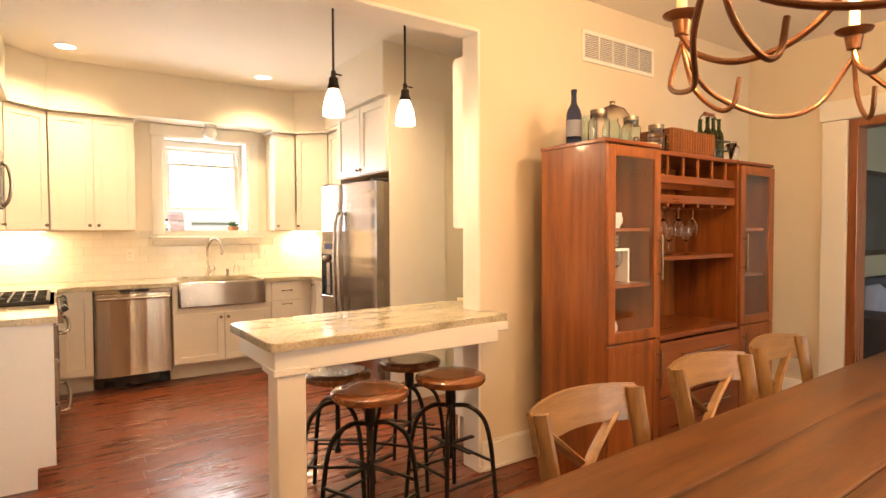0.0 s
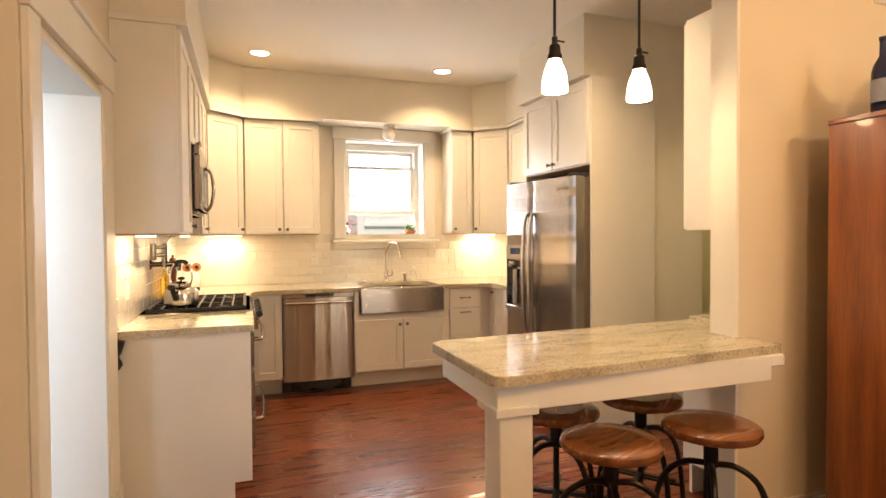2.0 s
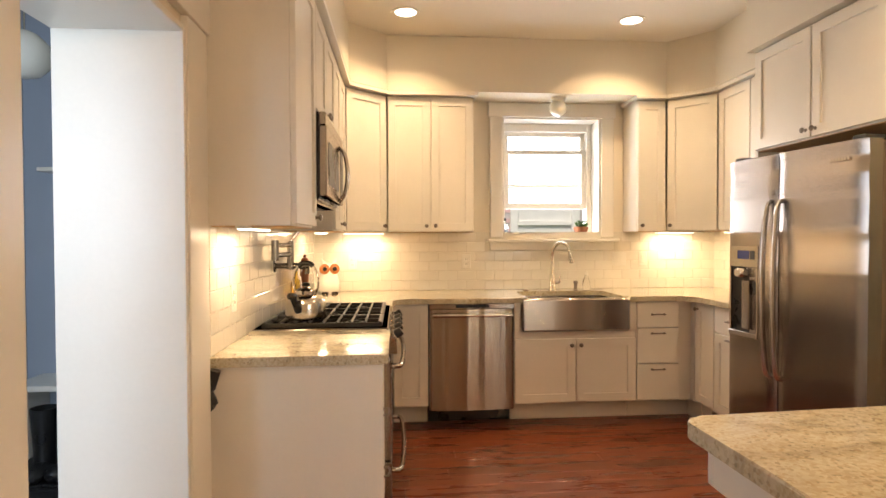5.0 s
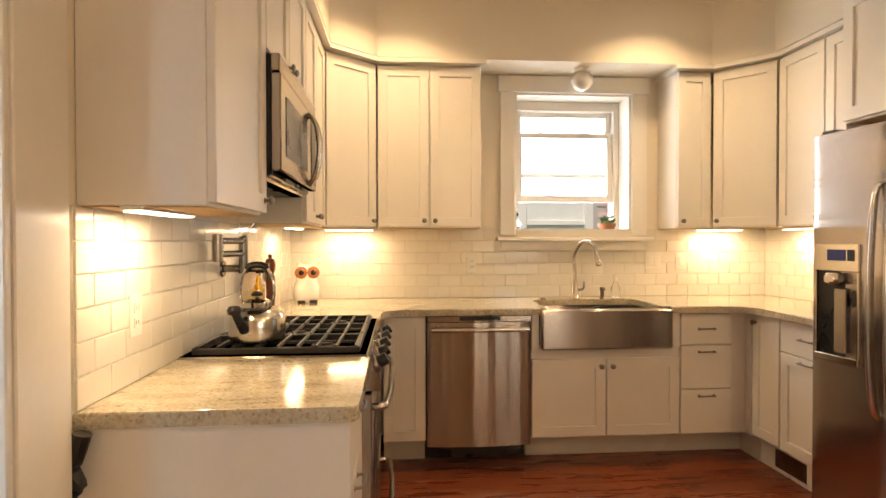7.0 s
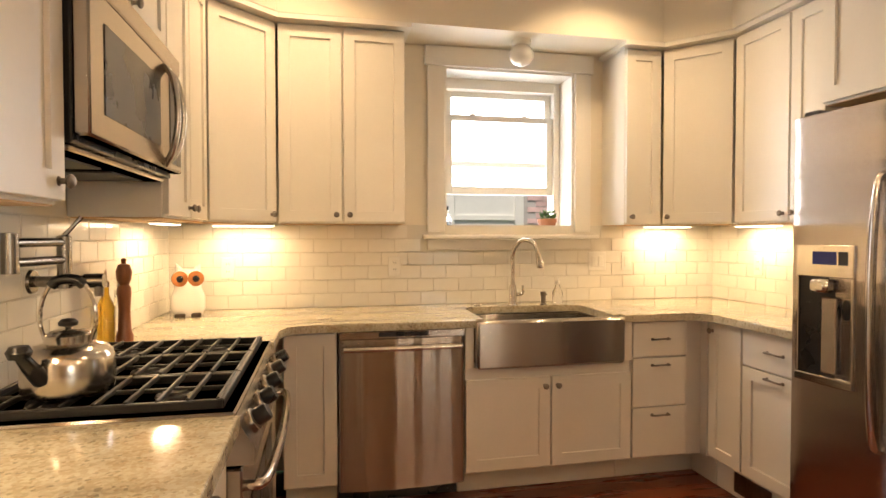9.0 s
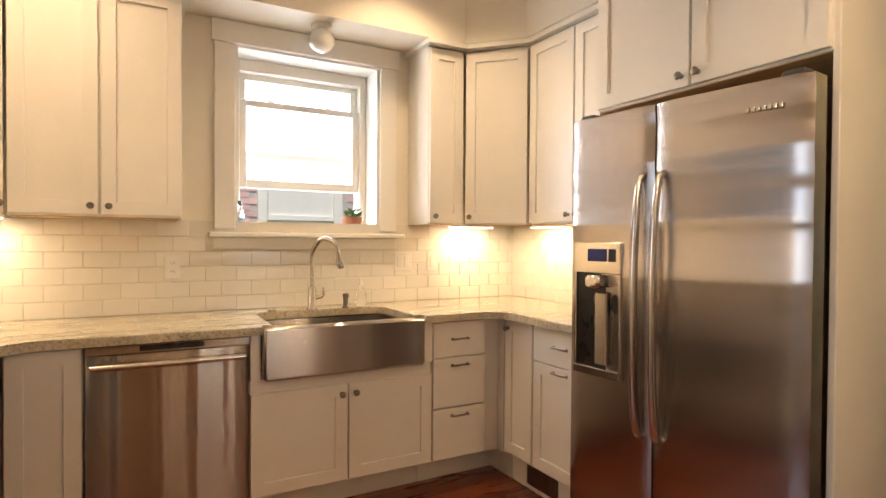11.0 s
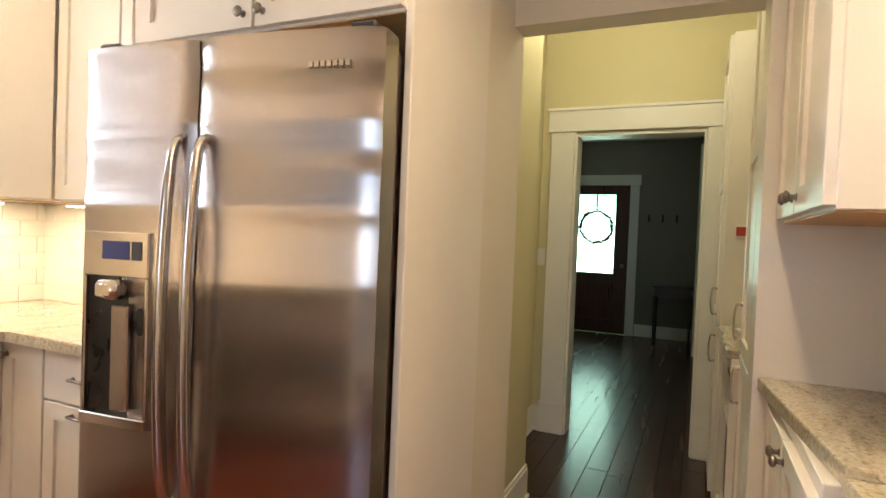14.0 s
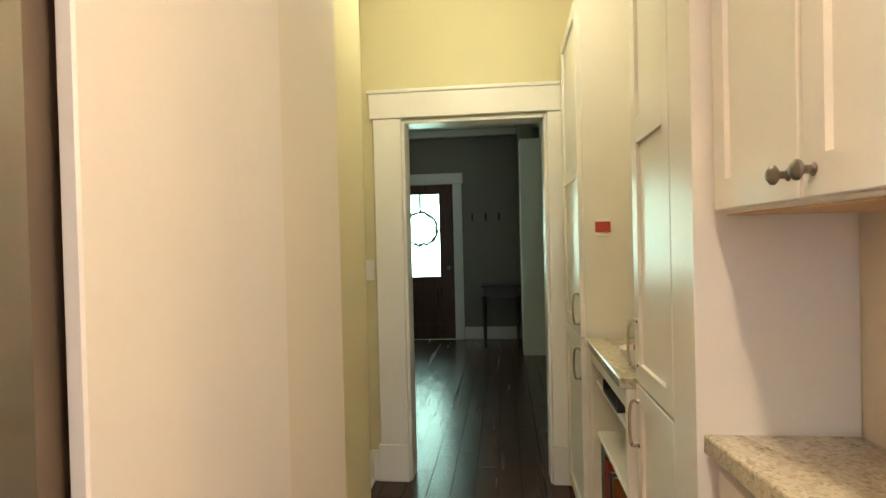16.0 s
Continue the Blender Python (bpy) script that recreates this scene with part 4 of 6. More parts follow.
part("case", boxes((-0.04, -0.03, 0.086, 0.05, 0.02, 0.10), bevel=0.004), "black", bo)
sg = thing("wall_tag", pose(4.470, 3.20, 1.35), "small red and white tag on the cabinet side", "tag")
part("plate", box(-0.008, -0.03, 0, 0, 0.03, 0.07, 0.002), "china", sg)
part("band", box(-0.010, -0.032, 0.015, -0.0085, 0.032, 0.06, 0.001), "red", sg)


def wall_plate(m, label, n=1, kind="outlet"):
    c = thing("wall_plate", m, label, "wall plate")
    w = 0.07 + 0.046 * (n - 1)
    part("plate", box(-w / 2, -0.006, -0.057, w / 2, 0, 0.057, 0.002), "plate", c)
    for k in range(n):
        x = (k - (n - 1) / 2) * 0.046
        if kind == "switch":
            part("toggle", box(x - 0.016, -0.010, -0.033, x + 0.016, -0.006, 0.033, 0.002), "plate", c)
        else:
            for z in (-0.02, 0.02):
                s = part("socket", box(x - 0.016, -0.008, z - 0.014, x + 0.016, -0.006, z + 0.014, 0.003), "plate", c)
                part("slot", boxes((x - 0.007, -0.0085, z - 0.005, x - 0.005, -0.0078, z + 0.006), (x + 0.005, -0.0085, z - 0.005, x + 0.007, -0.0078, z + 0.006)), "darkgap", s)
    return c


TILE_Y = 6.3072
wall_plate(pose(0.93, TILE_Y, 1.145), "white double socket plate in the tiled backsplash")
wall_plate(pose(2.20, TILE_Y, 1.16), "white double switch plate in the tiled backsplash", 2, "switch")
wall_plate(pose(2.40, TILE_Y, 1.16), "white switch plate in the tiled backsplash", 1, "switch")
wall_plate(pose(0.02, TILE_Y, 1.145), "white socket plate lit by the strip light")
wall_plate(pose(3.018, 5.90, 1.145, 0, 0, -90), "white socket plate in the corner backsplash")
wall_plate(pose(-0.279, 4.10, 1.10, 0, 0, 90), "white socket plate over the end worktop")
wall_plate(pose(5.109, 4.385, 1.19, 0, 0, -90), "cream light switch beside the hall doorway", 1, "switch")
wall_plate(pose(-0.359, 2.35, 1.15, 0, 0, 90), "white switch plate on the dining room wall", 1, "switch")

# ---- appliances ----
# dishwasher
dw = thing("dishwasher", pose(0.892, 5.66, 0), "stainless steel dishwasher with a bar handle under the worktop", "dishwasher")
bm = bmesh.new()
prof = [(-0.297, 0.028), (-0.292, 0.016)] + [(-0.28 + 0.02 * k, 0.013 - 0.016 * (1 - ((k - 14) / 14) ** 2) + 0.0016 * math.sin(k * 0.9) + 0.0009 * math.sin(k * 1.9 + 1)) for k in range(29)] + [(0.292, 0.016), (0.297, 0.028)]
va = [[bm.verts.new((x, y, z)) for x, y in prof] for z in (0.135, 0.30, 0.60, 0.84)]
for a, b in zip(va, va[1:]):
    for k in range(len(prof) - 1):
        bm.faces.new((a[k], a[k + 1], b[k + 1], b[k]))
add_box(bm, -0.297, 0.028, 0.135, 0.297, 0.05, 0.84)
part("door", bm, "steel", dw, "", True)
part("control_panel", box(-0.297, 0.0, 0.843, 0.297, 0.05, 0.877, 0.003), "steel", dw)
part("vent", box(-0.115, -0.003, 0.850, 0.12, 0.01, 0.874, 0.004), "black", dw, "black recessed grip panel")
bm = tube([(-0.275, -0.038, 0.803), (0, -0.046, 0.803), (0.275, -0.038, 0.803)], 0.0125, 12)
for s in (-0.265, 0.265):
    add_tube(bm, [(s, 0.006, 0.803), (s, -0.037, 0.803)], 0.011, 10)
part("handle", bm, "chrome", dw, "", True)
part("toe_plate", box(-0.297, 0.19, 0.005, 0.297, 0.21, 0.130, 0.003), "black", dw)
part("tub", box(-0.295, 0.052, 0.131, 0.295, 0.6, 0.876, 0), "darkgap", dw)

sf = thing("sink_filler", pose(1.632, 5.70, 0.676), "white painted stiles on both sides of the sink", "cabinet filler")
part("stile", box(-0.434, -0.009, 0.0, -0.391, 0.01, 0.202, 0.001), "cab", sf)
part("stile", box(0.391, -0.009, 0.0, 0.450, 0.01, 0.202, 0.001), "cab", sf)

# sink
sk = thing("farmhouse_sink", pose(1.632, 5.64, 0.677), "stainless steel apron front farmhouse sink", "sink")
part("apron", boxes((-0.388, 0.0, 0.0, 0.388, 0.05, 0.232), bevel=0.012), "steel", sk, "", True)
part("rim", boxes((-0.385, 0.05, 0.19, -0.335, 0.47, 0.2035), (0.335, 0.05, 0.19, 0.385, 0.47, 0.2035), (-0.335, 0.42, 0.19, 0.335, 0.47, 0.2035), bevel=0.001), "steel", sk)
part("basin", boxes((-0.36, 0.05, 0.0, 0.36, 0.445, 0.01), (-0.36, 0.05, 0.01, -0.34, 0.445, 0.19), (0.34, 0.05, 0.01, 0.36, 0.445, 0.19), (-0.34, 0.42, 0.01, 0.34, 0.445, 0.19), (0.03, 0.05, 0.01, 0.05, 0.42, 0.15), bevel=0.004), "steel", sk)
part("drain", lathe([(0, 0.004), (0.04, 0.004), (0.045, 0.0), (0, 0)], 18, (0.18, 0.24, 0.0105)), "chrome", sk)
fa = thing("faucet", pose(1.60, 6.165, 0.917), "brushed nickel gooseneck kitchen faucet with a side lever", "faucet")
part("base", lathe([(0, 0), (0.029, 0), (0.029, 0.012), (0.024, 0.02), (0.022, 0.10), (0.018, 0.12), (0, 0.12)], 20), "chrome", fa, "", True)
part("neck", tube(smooth_line([(0, 0, 0.11), (0, 0, 0.22), (0, -0.005, 0.30), (0.025, -0.04, 0.365), (0.055, -0.08, 0.378), (0.085, -0.125, 0.355), (0.098, -0.145, 0.30)], 6), 0.0125, 12), "chrome", fa, "", True)
part("spray_head", tube([(0.097, -0.143, 0.305), (0.101, -0.150, 0.27), (0.106, -0.157, 0.235), (0.107, -0.158, 0.222)], [0.014, 0.018, 0.021, 0.017], 14), "chrome", fa, "", True)
part("lever", tube([(0.018, 0, 0.06), (0.05, -0.004, 0.065), (0.062, -0.005, 0.075), (0.058, -0.006, 0.115)], [0.012, 0.011, 0.008, 0.006], 10), "chrome", fa, "", True)
sd = thing("soap_dispenser", pose(1.79, 6.17, 0.917), "small dark metal soap dispenser beside the sink", "soap dispenser")
part("pump", lathe([(0, 0), (0.019, 0), (0.019, 0.006), (0.014, 0.008), (0.014, 0.052), (0.017, 0.055), (0.017, 0.075), (0, 0.078)], 16), "knob", sd, "", True)
part("spout", tube([(0, 0, 0.068), (0, -0.04, 0.068), (0, -0.048, 0.060)], 0.005, 8), "knob", sd)
sb = thing("soap_bottle", pose(1.875, 6.16, 0.917), "small clear glass soap bottle behind the sink", "bottle")
part("bottle", lathe([(0, 0.004), (0.028, 0.002), (0.032, 0.03), (0.030, 0.07), (0.014, 0.105), (0.011, 0.12), (0, 0.12)], 18), "glass", sb, "", True)
part("cap", lathe([(0.013, 0.12), (0.013, 0.135), (0.005, 0.137), (0.005, 0.155), (0, 0.155)], 12), "plate", sb, "", True)
ag = thing("air_gap_cap", pose(1.39, 6.17, 0.917), "low round metal cap in the worktop", "cap")
part("cap", lathe([(0, 0.012), (0.018, 0.010), (0.022, 0.004), (0.022, 0), (0, 0)], 16), "knob", ag, "", True)

# refrigerator
fr = thing("refrigerator", pose(2.317, 4.464, 0, 0, 0, 5.8), "stainless steel side by side refrigerator with an ice dispenser", "refrigerator")
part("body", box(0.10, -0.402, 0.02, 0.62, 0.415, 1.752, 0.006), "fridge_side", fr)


def fridge_door(y0, y1, name):
    """Front bows outwards; local -x faces the kitchen."""
    bm = bmesh.new()
    n = 18
    zs = [0.08 + 1.678 * k / 56 for k in range(57)]
    rows = []
    for z in zs:
        row = []
        for k in range(n + 1):
            y = y0 + (y1 - y0) * k / n
            u = (y + 0.428) / 0.868 * 2 - 1
            edge = min(k, n - k) / n
            wave = 0.0022 * math.sin(z * 31 + 0.5 * u) + 0.0010 * math.sin(z * 67 + 1.3 - 0.4 * u)
            x = 0.016 * u * u - 0.005 + wave * min(1, max(0, (z - 0.9) * 2)) + (0.014 if edge == 0 else 0.003 if edge < 0.06 else 0)
            row.append(bm.verts.new((x, y, z)))
        rows.append(row)
    for a, b in zip(rows, rows[1:]):
        for k in range(n):
            bm.faces.new((a[k], a[k + 1], b[k + 1], b[k]))
    back = [[bm.verts.new((0.095, y, z)) for z in (zs[0], zs[-1])] for y in (y0, y1)]
    bm.faces.new(rows[-1] + [back[1][1], back[0][1]])
    bm.faces.new(rows[0][::-1] + [back[0][0], back[1][0]])
    bm.faces.new([r[0] for r in rows] + [back[0][1], back[0][0]])
    bm.faces.new([r[-1] for r in rows][::-1] + [back[1][0], back[1][1]])
    return part(name, bm, "steel_v", fr, "", True)


d_r = fridge_door(-0.428, 0.052, "fridge_door")
d_l = fridge_door(0.058, 0.440, "freezer_door")
for y, par in ((0.018, d_r), (0.092, d_l)):
    pts = smooth_line([(-0.002, y, 0.61), (-0.030, y, 0.64), (-0.050, y, 0.80), (-0.058, y, 1.07), (-0.050, y, 1.33), (-0.030, y, 1.49), (-0.002, y, 1.52)], 6)
    part("handle", tube(pts, 0.0155, 12, 0.75), "chrome", par, "long bowed metal handle", True)
part("hinge_cover", box(0.03, -0.400, 1.758, 0.16, -0.335, 1.781, 0.006), "darkgap", fr)
part("hinge_cover", box(0.03, 0.345, 1.758, 0.16, 0.41, 1.781, 0.006), "darkgap", fr)
part("grille", box(0.06, -0.38, 0.01, 0.10, 0.38, 0.075, 0.003), "darkgap", fr)
dp = part("dispenser", boxes((-0.012, 0.180, 1.17, 0.03, 0.397, 1.285), (-0.012, 0.180, 0.80, 0.03, 0.191, 1.17), (-0.012, 0.386, 0.80, 0.03, 0.397, 1.17), (-0.016, 0.180, 0.785, 0.03, 0.397, 0.815), bevel=0.003), "chrome", d_l, "metal framed water and ice dispenser")
part("recess", boxes((0.0, 0.191, 0.815, 0.004, 0.386, 1.17)), "black", d_l)
part("display", box(-0.014, 0.240, 1.215, -0.011, 0.330, 1.262, 0.001), "lcd", d_l, "dark display with blue figures")
part("buttons", boxes((-0.014, 0.200, 1.215, -0.011, 0.232, 1.262)), "darkgap", d_l)
part("nozzle", boxes((-0.05, 0.250, 1.115, 0.0, 0.320, 1.165), bevel=0.012), "chrome", d_l, "", True)
part("paddle", boxes((-0.020, 0.235, 0.83, -0.004, 0.290, 1.10), bevel=0.004), "steel", d_l)
part("ice_slot", lathe([(0, 0.004), (0.018, 0.004), (0.018, 0), (0, 0)], 14, (-0.001, 0.208, 1.06), Matrix.Rotation(radians(-90), 4, 'Y') @ Matrix.Diagonal((2, 1, 1, 1))), "black", d_l)
part("badge", boxes(*[(-0.002, -0.355 + k * 0.0155, 1.672, 0.0085, -0.344 + k * 0.0155, 1.687) for k in range(7)], bevel=0.001), "chrome", d_r)

# microwave
mw = thing("microwave", pose(0.064, 4.735, 1.512) @ Matrix.Diagonal((1, 1, 1.21, 1)), "stainless steel over-range microwave with a bowed oval handle", "microwave")
part("body", box(-0.350, -0.379, 0.0, -0.035, 0.379, 0.325, 0.003), "black", mw)
part("door", boxes((-0.034, -0.379, 0.012, 0.0, 0.379, 0.275), bevel=0.005), "steel", mw, "", True)
part("top_grille", boxes((-0.034, -0.379, 0.279, -0.003, 0.379, 0.325), bevel=0.004), "steel", mw)
part("window", box(0.0005, -0.30, 0.06, 0.002, 0.13, 0.225, 0.0005), "black", mw, "dark glass window")
part("control_panel", box(0.0005, 0.235, 0.03, 0.002, 0.36, 0.26, 0.0005), "black", mw)
part("handle", tube(smooth_line([(0.0, 0.18, 0.02), (0.03, 0.155, 0.06), (0.045, 0.145, 0.14), (0.03, 0.155, 0.23), (0.0, 0.18, 0.262), (0.03, 0.205, 0.23), (0.045, 0.215, 0.14), (0.03, 0.205, 0.06), (0.0, 0.18, 0.02)], 5), 0.0095, 10), "chrome", mw, "", True)
part("underside", boxes((-0.34, -0.36, -0.012, -0.05, 0.36, 0.0), bevel=0.003), "steel", mw)
part("filter", boxes((-0.28, -0.30, -0.016, -0.10, -0.04, -0.0125), (-0.28, 0.04, -0.016, -0.10, 0.30, -0.0125)), "darkgap", mw)

# gas range
rg = thing("gas_range", pose(0.03, 4.84, 0), "stainless steel gas range with black cast iron grates", "range")
part("body", box(-0.315, -0.445, 0.02, 0.275, 0.445, 0.905, 0.004), "darkgap", rg)
part("cooktop", box(-0.315, -0.446, 0.906, 0.305, 0.446, 0.922, 0.005), "steel", rg)
bm = bmesh.new()
vsl = [bm.verts.new(p) for p in ((0.275, -0.445, 0.80), (0.345, -0.445, 0.80), (0.345, -0.445, 0.84), (0.30, -0.445, 0.918), (0.275, -0.445, 0.918))]
vsr = [bm.verts.new((v.co.x, 0.445, v.co.z)) for v in vsl]
bm.faces.new(vsl)
bm.faces.new(vsr[::-1])
for k in range(5):
    bm.faces.new((vsl[k], vsl[(k + 1) % 5], vsr[(k + 1) % 5], vsr[k]))
part("control_panel", bm, "steel", rg)
for k in range(5):
    kk = part("knob", lathe([(0, 0.046), (0.019, 0.046), (0.022, 0.040), (0.023, 0.012), (0.028, 0.010), (0.028, 0), (0, 0)], 18, (0.328, -0.34 + 0.17 * k, 0.868), Matrix.Rotation(radians(60), 4, 'Y')), "black", rg, "black control knob with a metal ring", True)
    part("ring", lathe([(0.029, 0.0), (0.030, 0.008), (0.0235, 0.012), (0.0235, 0.0)], 18, (0.328, -0.34 + 0.17 * k, 0.868), Matrix.Rotation(radians(60), 4, 'Y')), "chrome", kk, "", True)
part("oven_door", box(0.276, -0.44, 0.30, 0.318, 0.44, 0.79, 0.005), "steel", rg)
part("oven_window", box(0.318, -0.28, 0.40, 0.320, 0.28, 0.66, 0.0005), "black", rg)
part("drawer", box(0.276, -0.44, 0.07, 0.318, 0.44, 0.292, 0.005), "steel", rg)
for z in (0.735, 0.24):
    part("handle", tube(smooth_line([(0.315, -0.40, z), (0.36, -0.385, z), (0.375, -0.2, z), (0.378, 0, z), (0.375, 0.2, z), (0.36, 0.385, z), (0.315, 0.40, z)], 4), 0.013, 10), "chrome", rg, "", True)
for y in (-0.277, 0.0, 0.277):
    bm = bmesh.new()
    y0, y1 = y - 0.137, y + 0.137
    for k in range(9):
        x = -0.262 + k * 0.0655
        add_box(bm, x - 0.0045, y0 + 0.006, 0.934, x + 0.0045, y1 - 0.006, 0.949, 0.0025)
    for yy in (y,):
        add_box(bm, -0.262, yy - 0.0045, 0.932, 0.262, yy + 0.0045, 0.943, 0.002)
    for yy in (y0 + 0.007, y1 - 0.007):
        add_box(bm, -0.272, yy - 0.007, 0.923, 0.272, yy + 0.007, 0.944, 0.003)
    for x in (-0.268, 0.268):
        add_box(bm, x - 0.008, y0, 0.923, x + 0.008, y1, 0.946, 0.003)
    part("grate", bm, "iron", rg)
for x, y in ((-0.14, -0.275), (0.14, -0.275), (0, 0), (-0.14, 0.275), (0.14, 0.275)):
    part("burner", lathe([(0, 0.016), (0.030, 0.015), (0.034, 0.008), (0.045, 0.006), (0.048, 0), (0, 0)], 20, (x, y, 0.922)), "iron", rg, "", True)

# kettle and what stands at the range
ke = thing("kettle", pose(-0.065, 4.56, 0.949), "polished steel kettle with a black handle on the range", "kettle")
part("body", lathe([(0, 0), (0.086, 0), (0.096, 0.008), (0.098, 0.02), (0.097, 0.075), (0.092, 0.095), (0.080, 0.108), (0.056, 0.116), (0.050, 0.119), (0.050, 0.128), (0, 0.13)], 36), "chrome", ke, "", True)
part("lid", lathe([(0.051, 0.128), (0.051, 0.136), (0.036, 0.146), (0, 0.149)], 24), "chrome", ke, "", True)
part("lid_knob", lathe([(0.006, 0.147), (0.006, 0.153), (0.020, 0.158), (0.021, 0.166), (0.014, 0.173), (0, 0.175)], 16), "black", ke, "black lid knob", True)
part("spout", tube([(-0.02, -0.085, 0.05), (-0.03, -0.118, 0.085), (-0.04, -0.135, 0.115)], [0.021, 0.016, 0.013], 12), "black", ke, "black spout", True)
part("whistle", lathe([(0, -0.012), (0.020, -0.010), (0.025, 0.004), (0.018, 0.017), (0, 0.020)], 16, (-0.041, -0.136, 0.118)), "black", ke, "black whistle cap", True)
part("handle", tube(smooth_line([(-0.047, 0, 0.118), (-0.060, 0, 0.165), (-0.052, 0, 0.225), (-0.025, 0, 0.262), (0.025, 0, 0.262), (0.052, 0, 0.225), (0.060, 0, 0.165), (0.047, 0, 0.118)], 5), 0.005, 8), "chrome", ke, "", True)
part("grip", tube(smooth_line([(-0.035, 0, 0.252), (-0.018, 0, 0.266), (0.018, 0, 0.266), (0.035, 0, 0.252)], 4), 0.0125, 10), "black", ke, "black handle grip", True)
pf = thing("pot_filler", pose(-0.279, 4.86, 1.19), "folded nickel pot filler tap on the backsplash", "tap")
part("flange", lathe([(0, 0.01), (0.032, 0.01), (0.036, 0), (0, 0)], 18, (0, 0, 0), Matrix.Rotation(radians(90), 4, 'Y')), "pewter", pf, "", True)
part("wall_arm", tube([(0.0, 0, 0), (0.17, 0.01, 0)], 0.016, 12), "pewter", pf, "", True)
part("valve_body", tube([(0.135, 0.008, 0), (0.185, 0.011, 0)], 0.021, 14), "pewter", pf, "", True)
part("outlet", tube([(0.172, 0.01, -0.005), (0.172, 0.01, -0.045)], [0.014, 0.012], 10), "pewter", pf, "", True)
part("joint", lathe([(0, -0.022), (0.019, -0.020), (0.019, 0.128), (0.012, 0.132), (0, 0.133)], 16, (0.085, 0.005, 0)), "pewter", pf, "", True)
for z in (0.062, 0.112):
    part("folding_arm", tube([(0.085, 0.005, z), (0.05, -0.20, z)], 0.0125, 12), "pewter", pf, "", True)
part("end_joint", lathe([(0, -0.012), (0.019, -0.010), (0.019, 0.092), (0, 0.094)], 16, (0.049, -0.205, 0.045)), "pewter", pf, "", True)
part("lever", tube([(0.085, 0.005, 0.13), (0.10, 0.01, 0.15), (0.125, 0.02, 0.185)], [0.008, 0.006, 0.007], 8), "pewter", pf, "", True)
pm = thing("pepper_mill", pose(-0.20, 5.37, 0.917), "tall turned wooden pepper mill", "pepper mill")
part("mill", lathe([(0, 0), (0.030, 0), (0.030, 0.03), (0.023, 0.05), (0.020, 0.13), (0.025, 0.19), (0.023, 0.21), (0.016, 0.22), (0.025, 0.24), (0.028, 0.27), (0.020, 0.295), (0.008, 0.30), (0.010, 0.315), (0, 0.322)], 22), "jamb_wood", pm, "", True)
for x, y, h, mm, nm in ((-0.25, 5.33, 0.24, "oil", "glass oil bottle with a steel pourer"), (-0.235, 5.41, 0.20, "glass", "clear glass bottle with a steel top")):
    ob = thing("oil_bottle", pose(x, y, 0.917), nm + " behind the range", "bottle", "bottles behind the range")
    part("bottle", lathe([(0, 0.003), (0.028, 0), (0.029, h * 0.6), (0.012, h * 0.78), (0.011, h * 0.92), (0, h * 0.92)], 18), mm, ob, "", True)
    part("pourer", lathe([(0.013, h * 0.9), (0.013, h * 0.98), (0.005, h), (0.004, h + 0.04), (0, h + 0.04)], 12), "chrome", ob, "", True)
ow = thing("owl_figurine", pose(-0.145, 6.13, 0.917, 0, 0, 12) @ Matrix.Scale(1.22, 4), "white ceramic owl cookie jar with orange rimmed eyes", "figurine")
bm = lathe([(0, 0), (0.055, 0), (0.068, 0.03), (0.066, 0.08), (0.052, 0.115), (0.056, 0.14), (0.054, 0.17), (0.035, 0.19), (0, 0.195)], 24)
add_tube(bm, [(-0.03, 0, 0.18), (-0.045, -0.005, 0.215)], [0.02, 0.003], 8)
add_tube(bm, [(0.03, 0, 0.18), (0.045, -0.005, 0.215)], [0.02, 0.003], 8)
o = part("figure", bm, "china", ow, "", True)
for s in (-1, 1):
    part("eye_ring", lathe([(0, 0.012), (0.018, 0.011), (0.030, 0.006), (0.032, 0), (0, 0)], 18, (s * 0.030, -0.050, 0.155), Matrix.Rotation(radians(90), 4, 'X')), "orange", o, "", True)
    part("eye", lathe([(0, 0.018), (0.010, 0.016), (0.014, 0.011), (0, 0.010)], 14, (s * 0.030, -0.050, 0.155), Matrix.Rotation(radians(90), 4, 'X')), "black", o, "", True)
    part("feet", boxes((s * 0.03 - 0.02, -0.075, 0, s * 0.03 + 0.02, -0.05, 0.014), bevel=0.004), "soil", o)
po = thing("plant_pot", pose(1.915, 6.42, 1.326), "small green plant in a terracotta pot on the sill", "potted plant")
part("pot", lathe([(0, 0), (0.042, 0), (0.055, 0.075), (0.061, 0.075), (0.062, 0.10), (0.054, 0.10), (0.050, 0.08), (0, 0.08)], 24), "terracotta", po, "", True)
rnd = random.Random(5)
bm = bmesh.new()
for k in range(70):
    a, r = rnd.uniform(0, 6.28), rnd.uniform(0, 0.045)
    c = Vector((r * math.cos(a), r * math.sin(a), 0.09 + rnd.uniform(0, 0.055)))
    d = Vector((math.cos(a), math.sin(a), rnd.uniform(0.2, 1.4))).normalized() * 0.024
    w = d.orthogonal().normalized() * 0.011
    bm.faces.new([bm.verts.new(q) for q in (c - d * 0.4, c + w, c + d, c - w)])
part("leaves", bm, "leaf", po)
wb = thing("small_bowl", pose(1.985, 6.38, 1.326), "small white ceramic cup on the window sill", "cup")
part("cup", lathe([(0, 0), (0.020, 0), (0.040, 0.035), (0.042, 0.048), (0.037, 0.048), (0.02, 0.012), (0, 0.01)], 20), "china", wb, "", True)
cb = thing("cleaner_bottle", pose(1.275, 6.47, 1.326), "clear plastic cleaner bottle with a dark cap on the sill", "bottle")
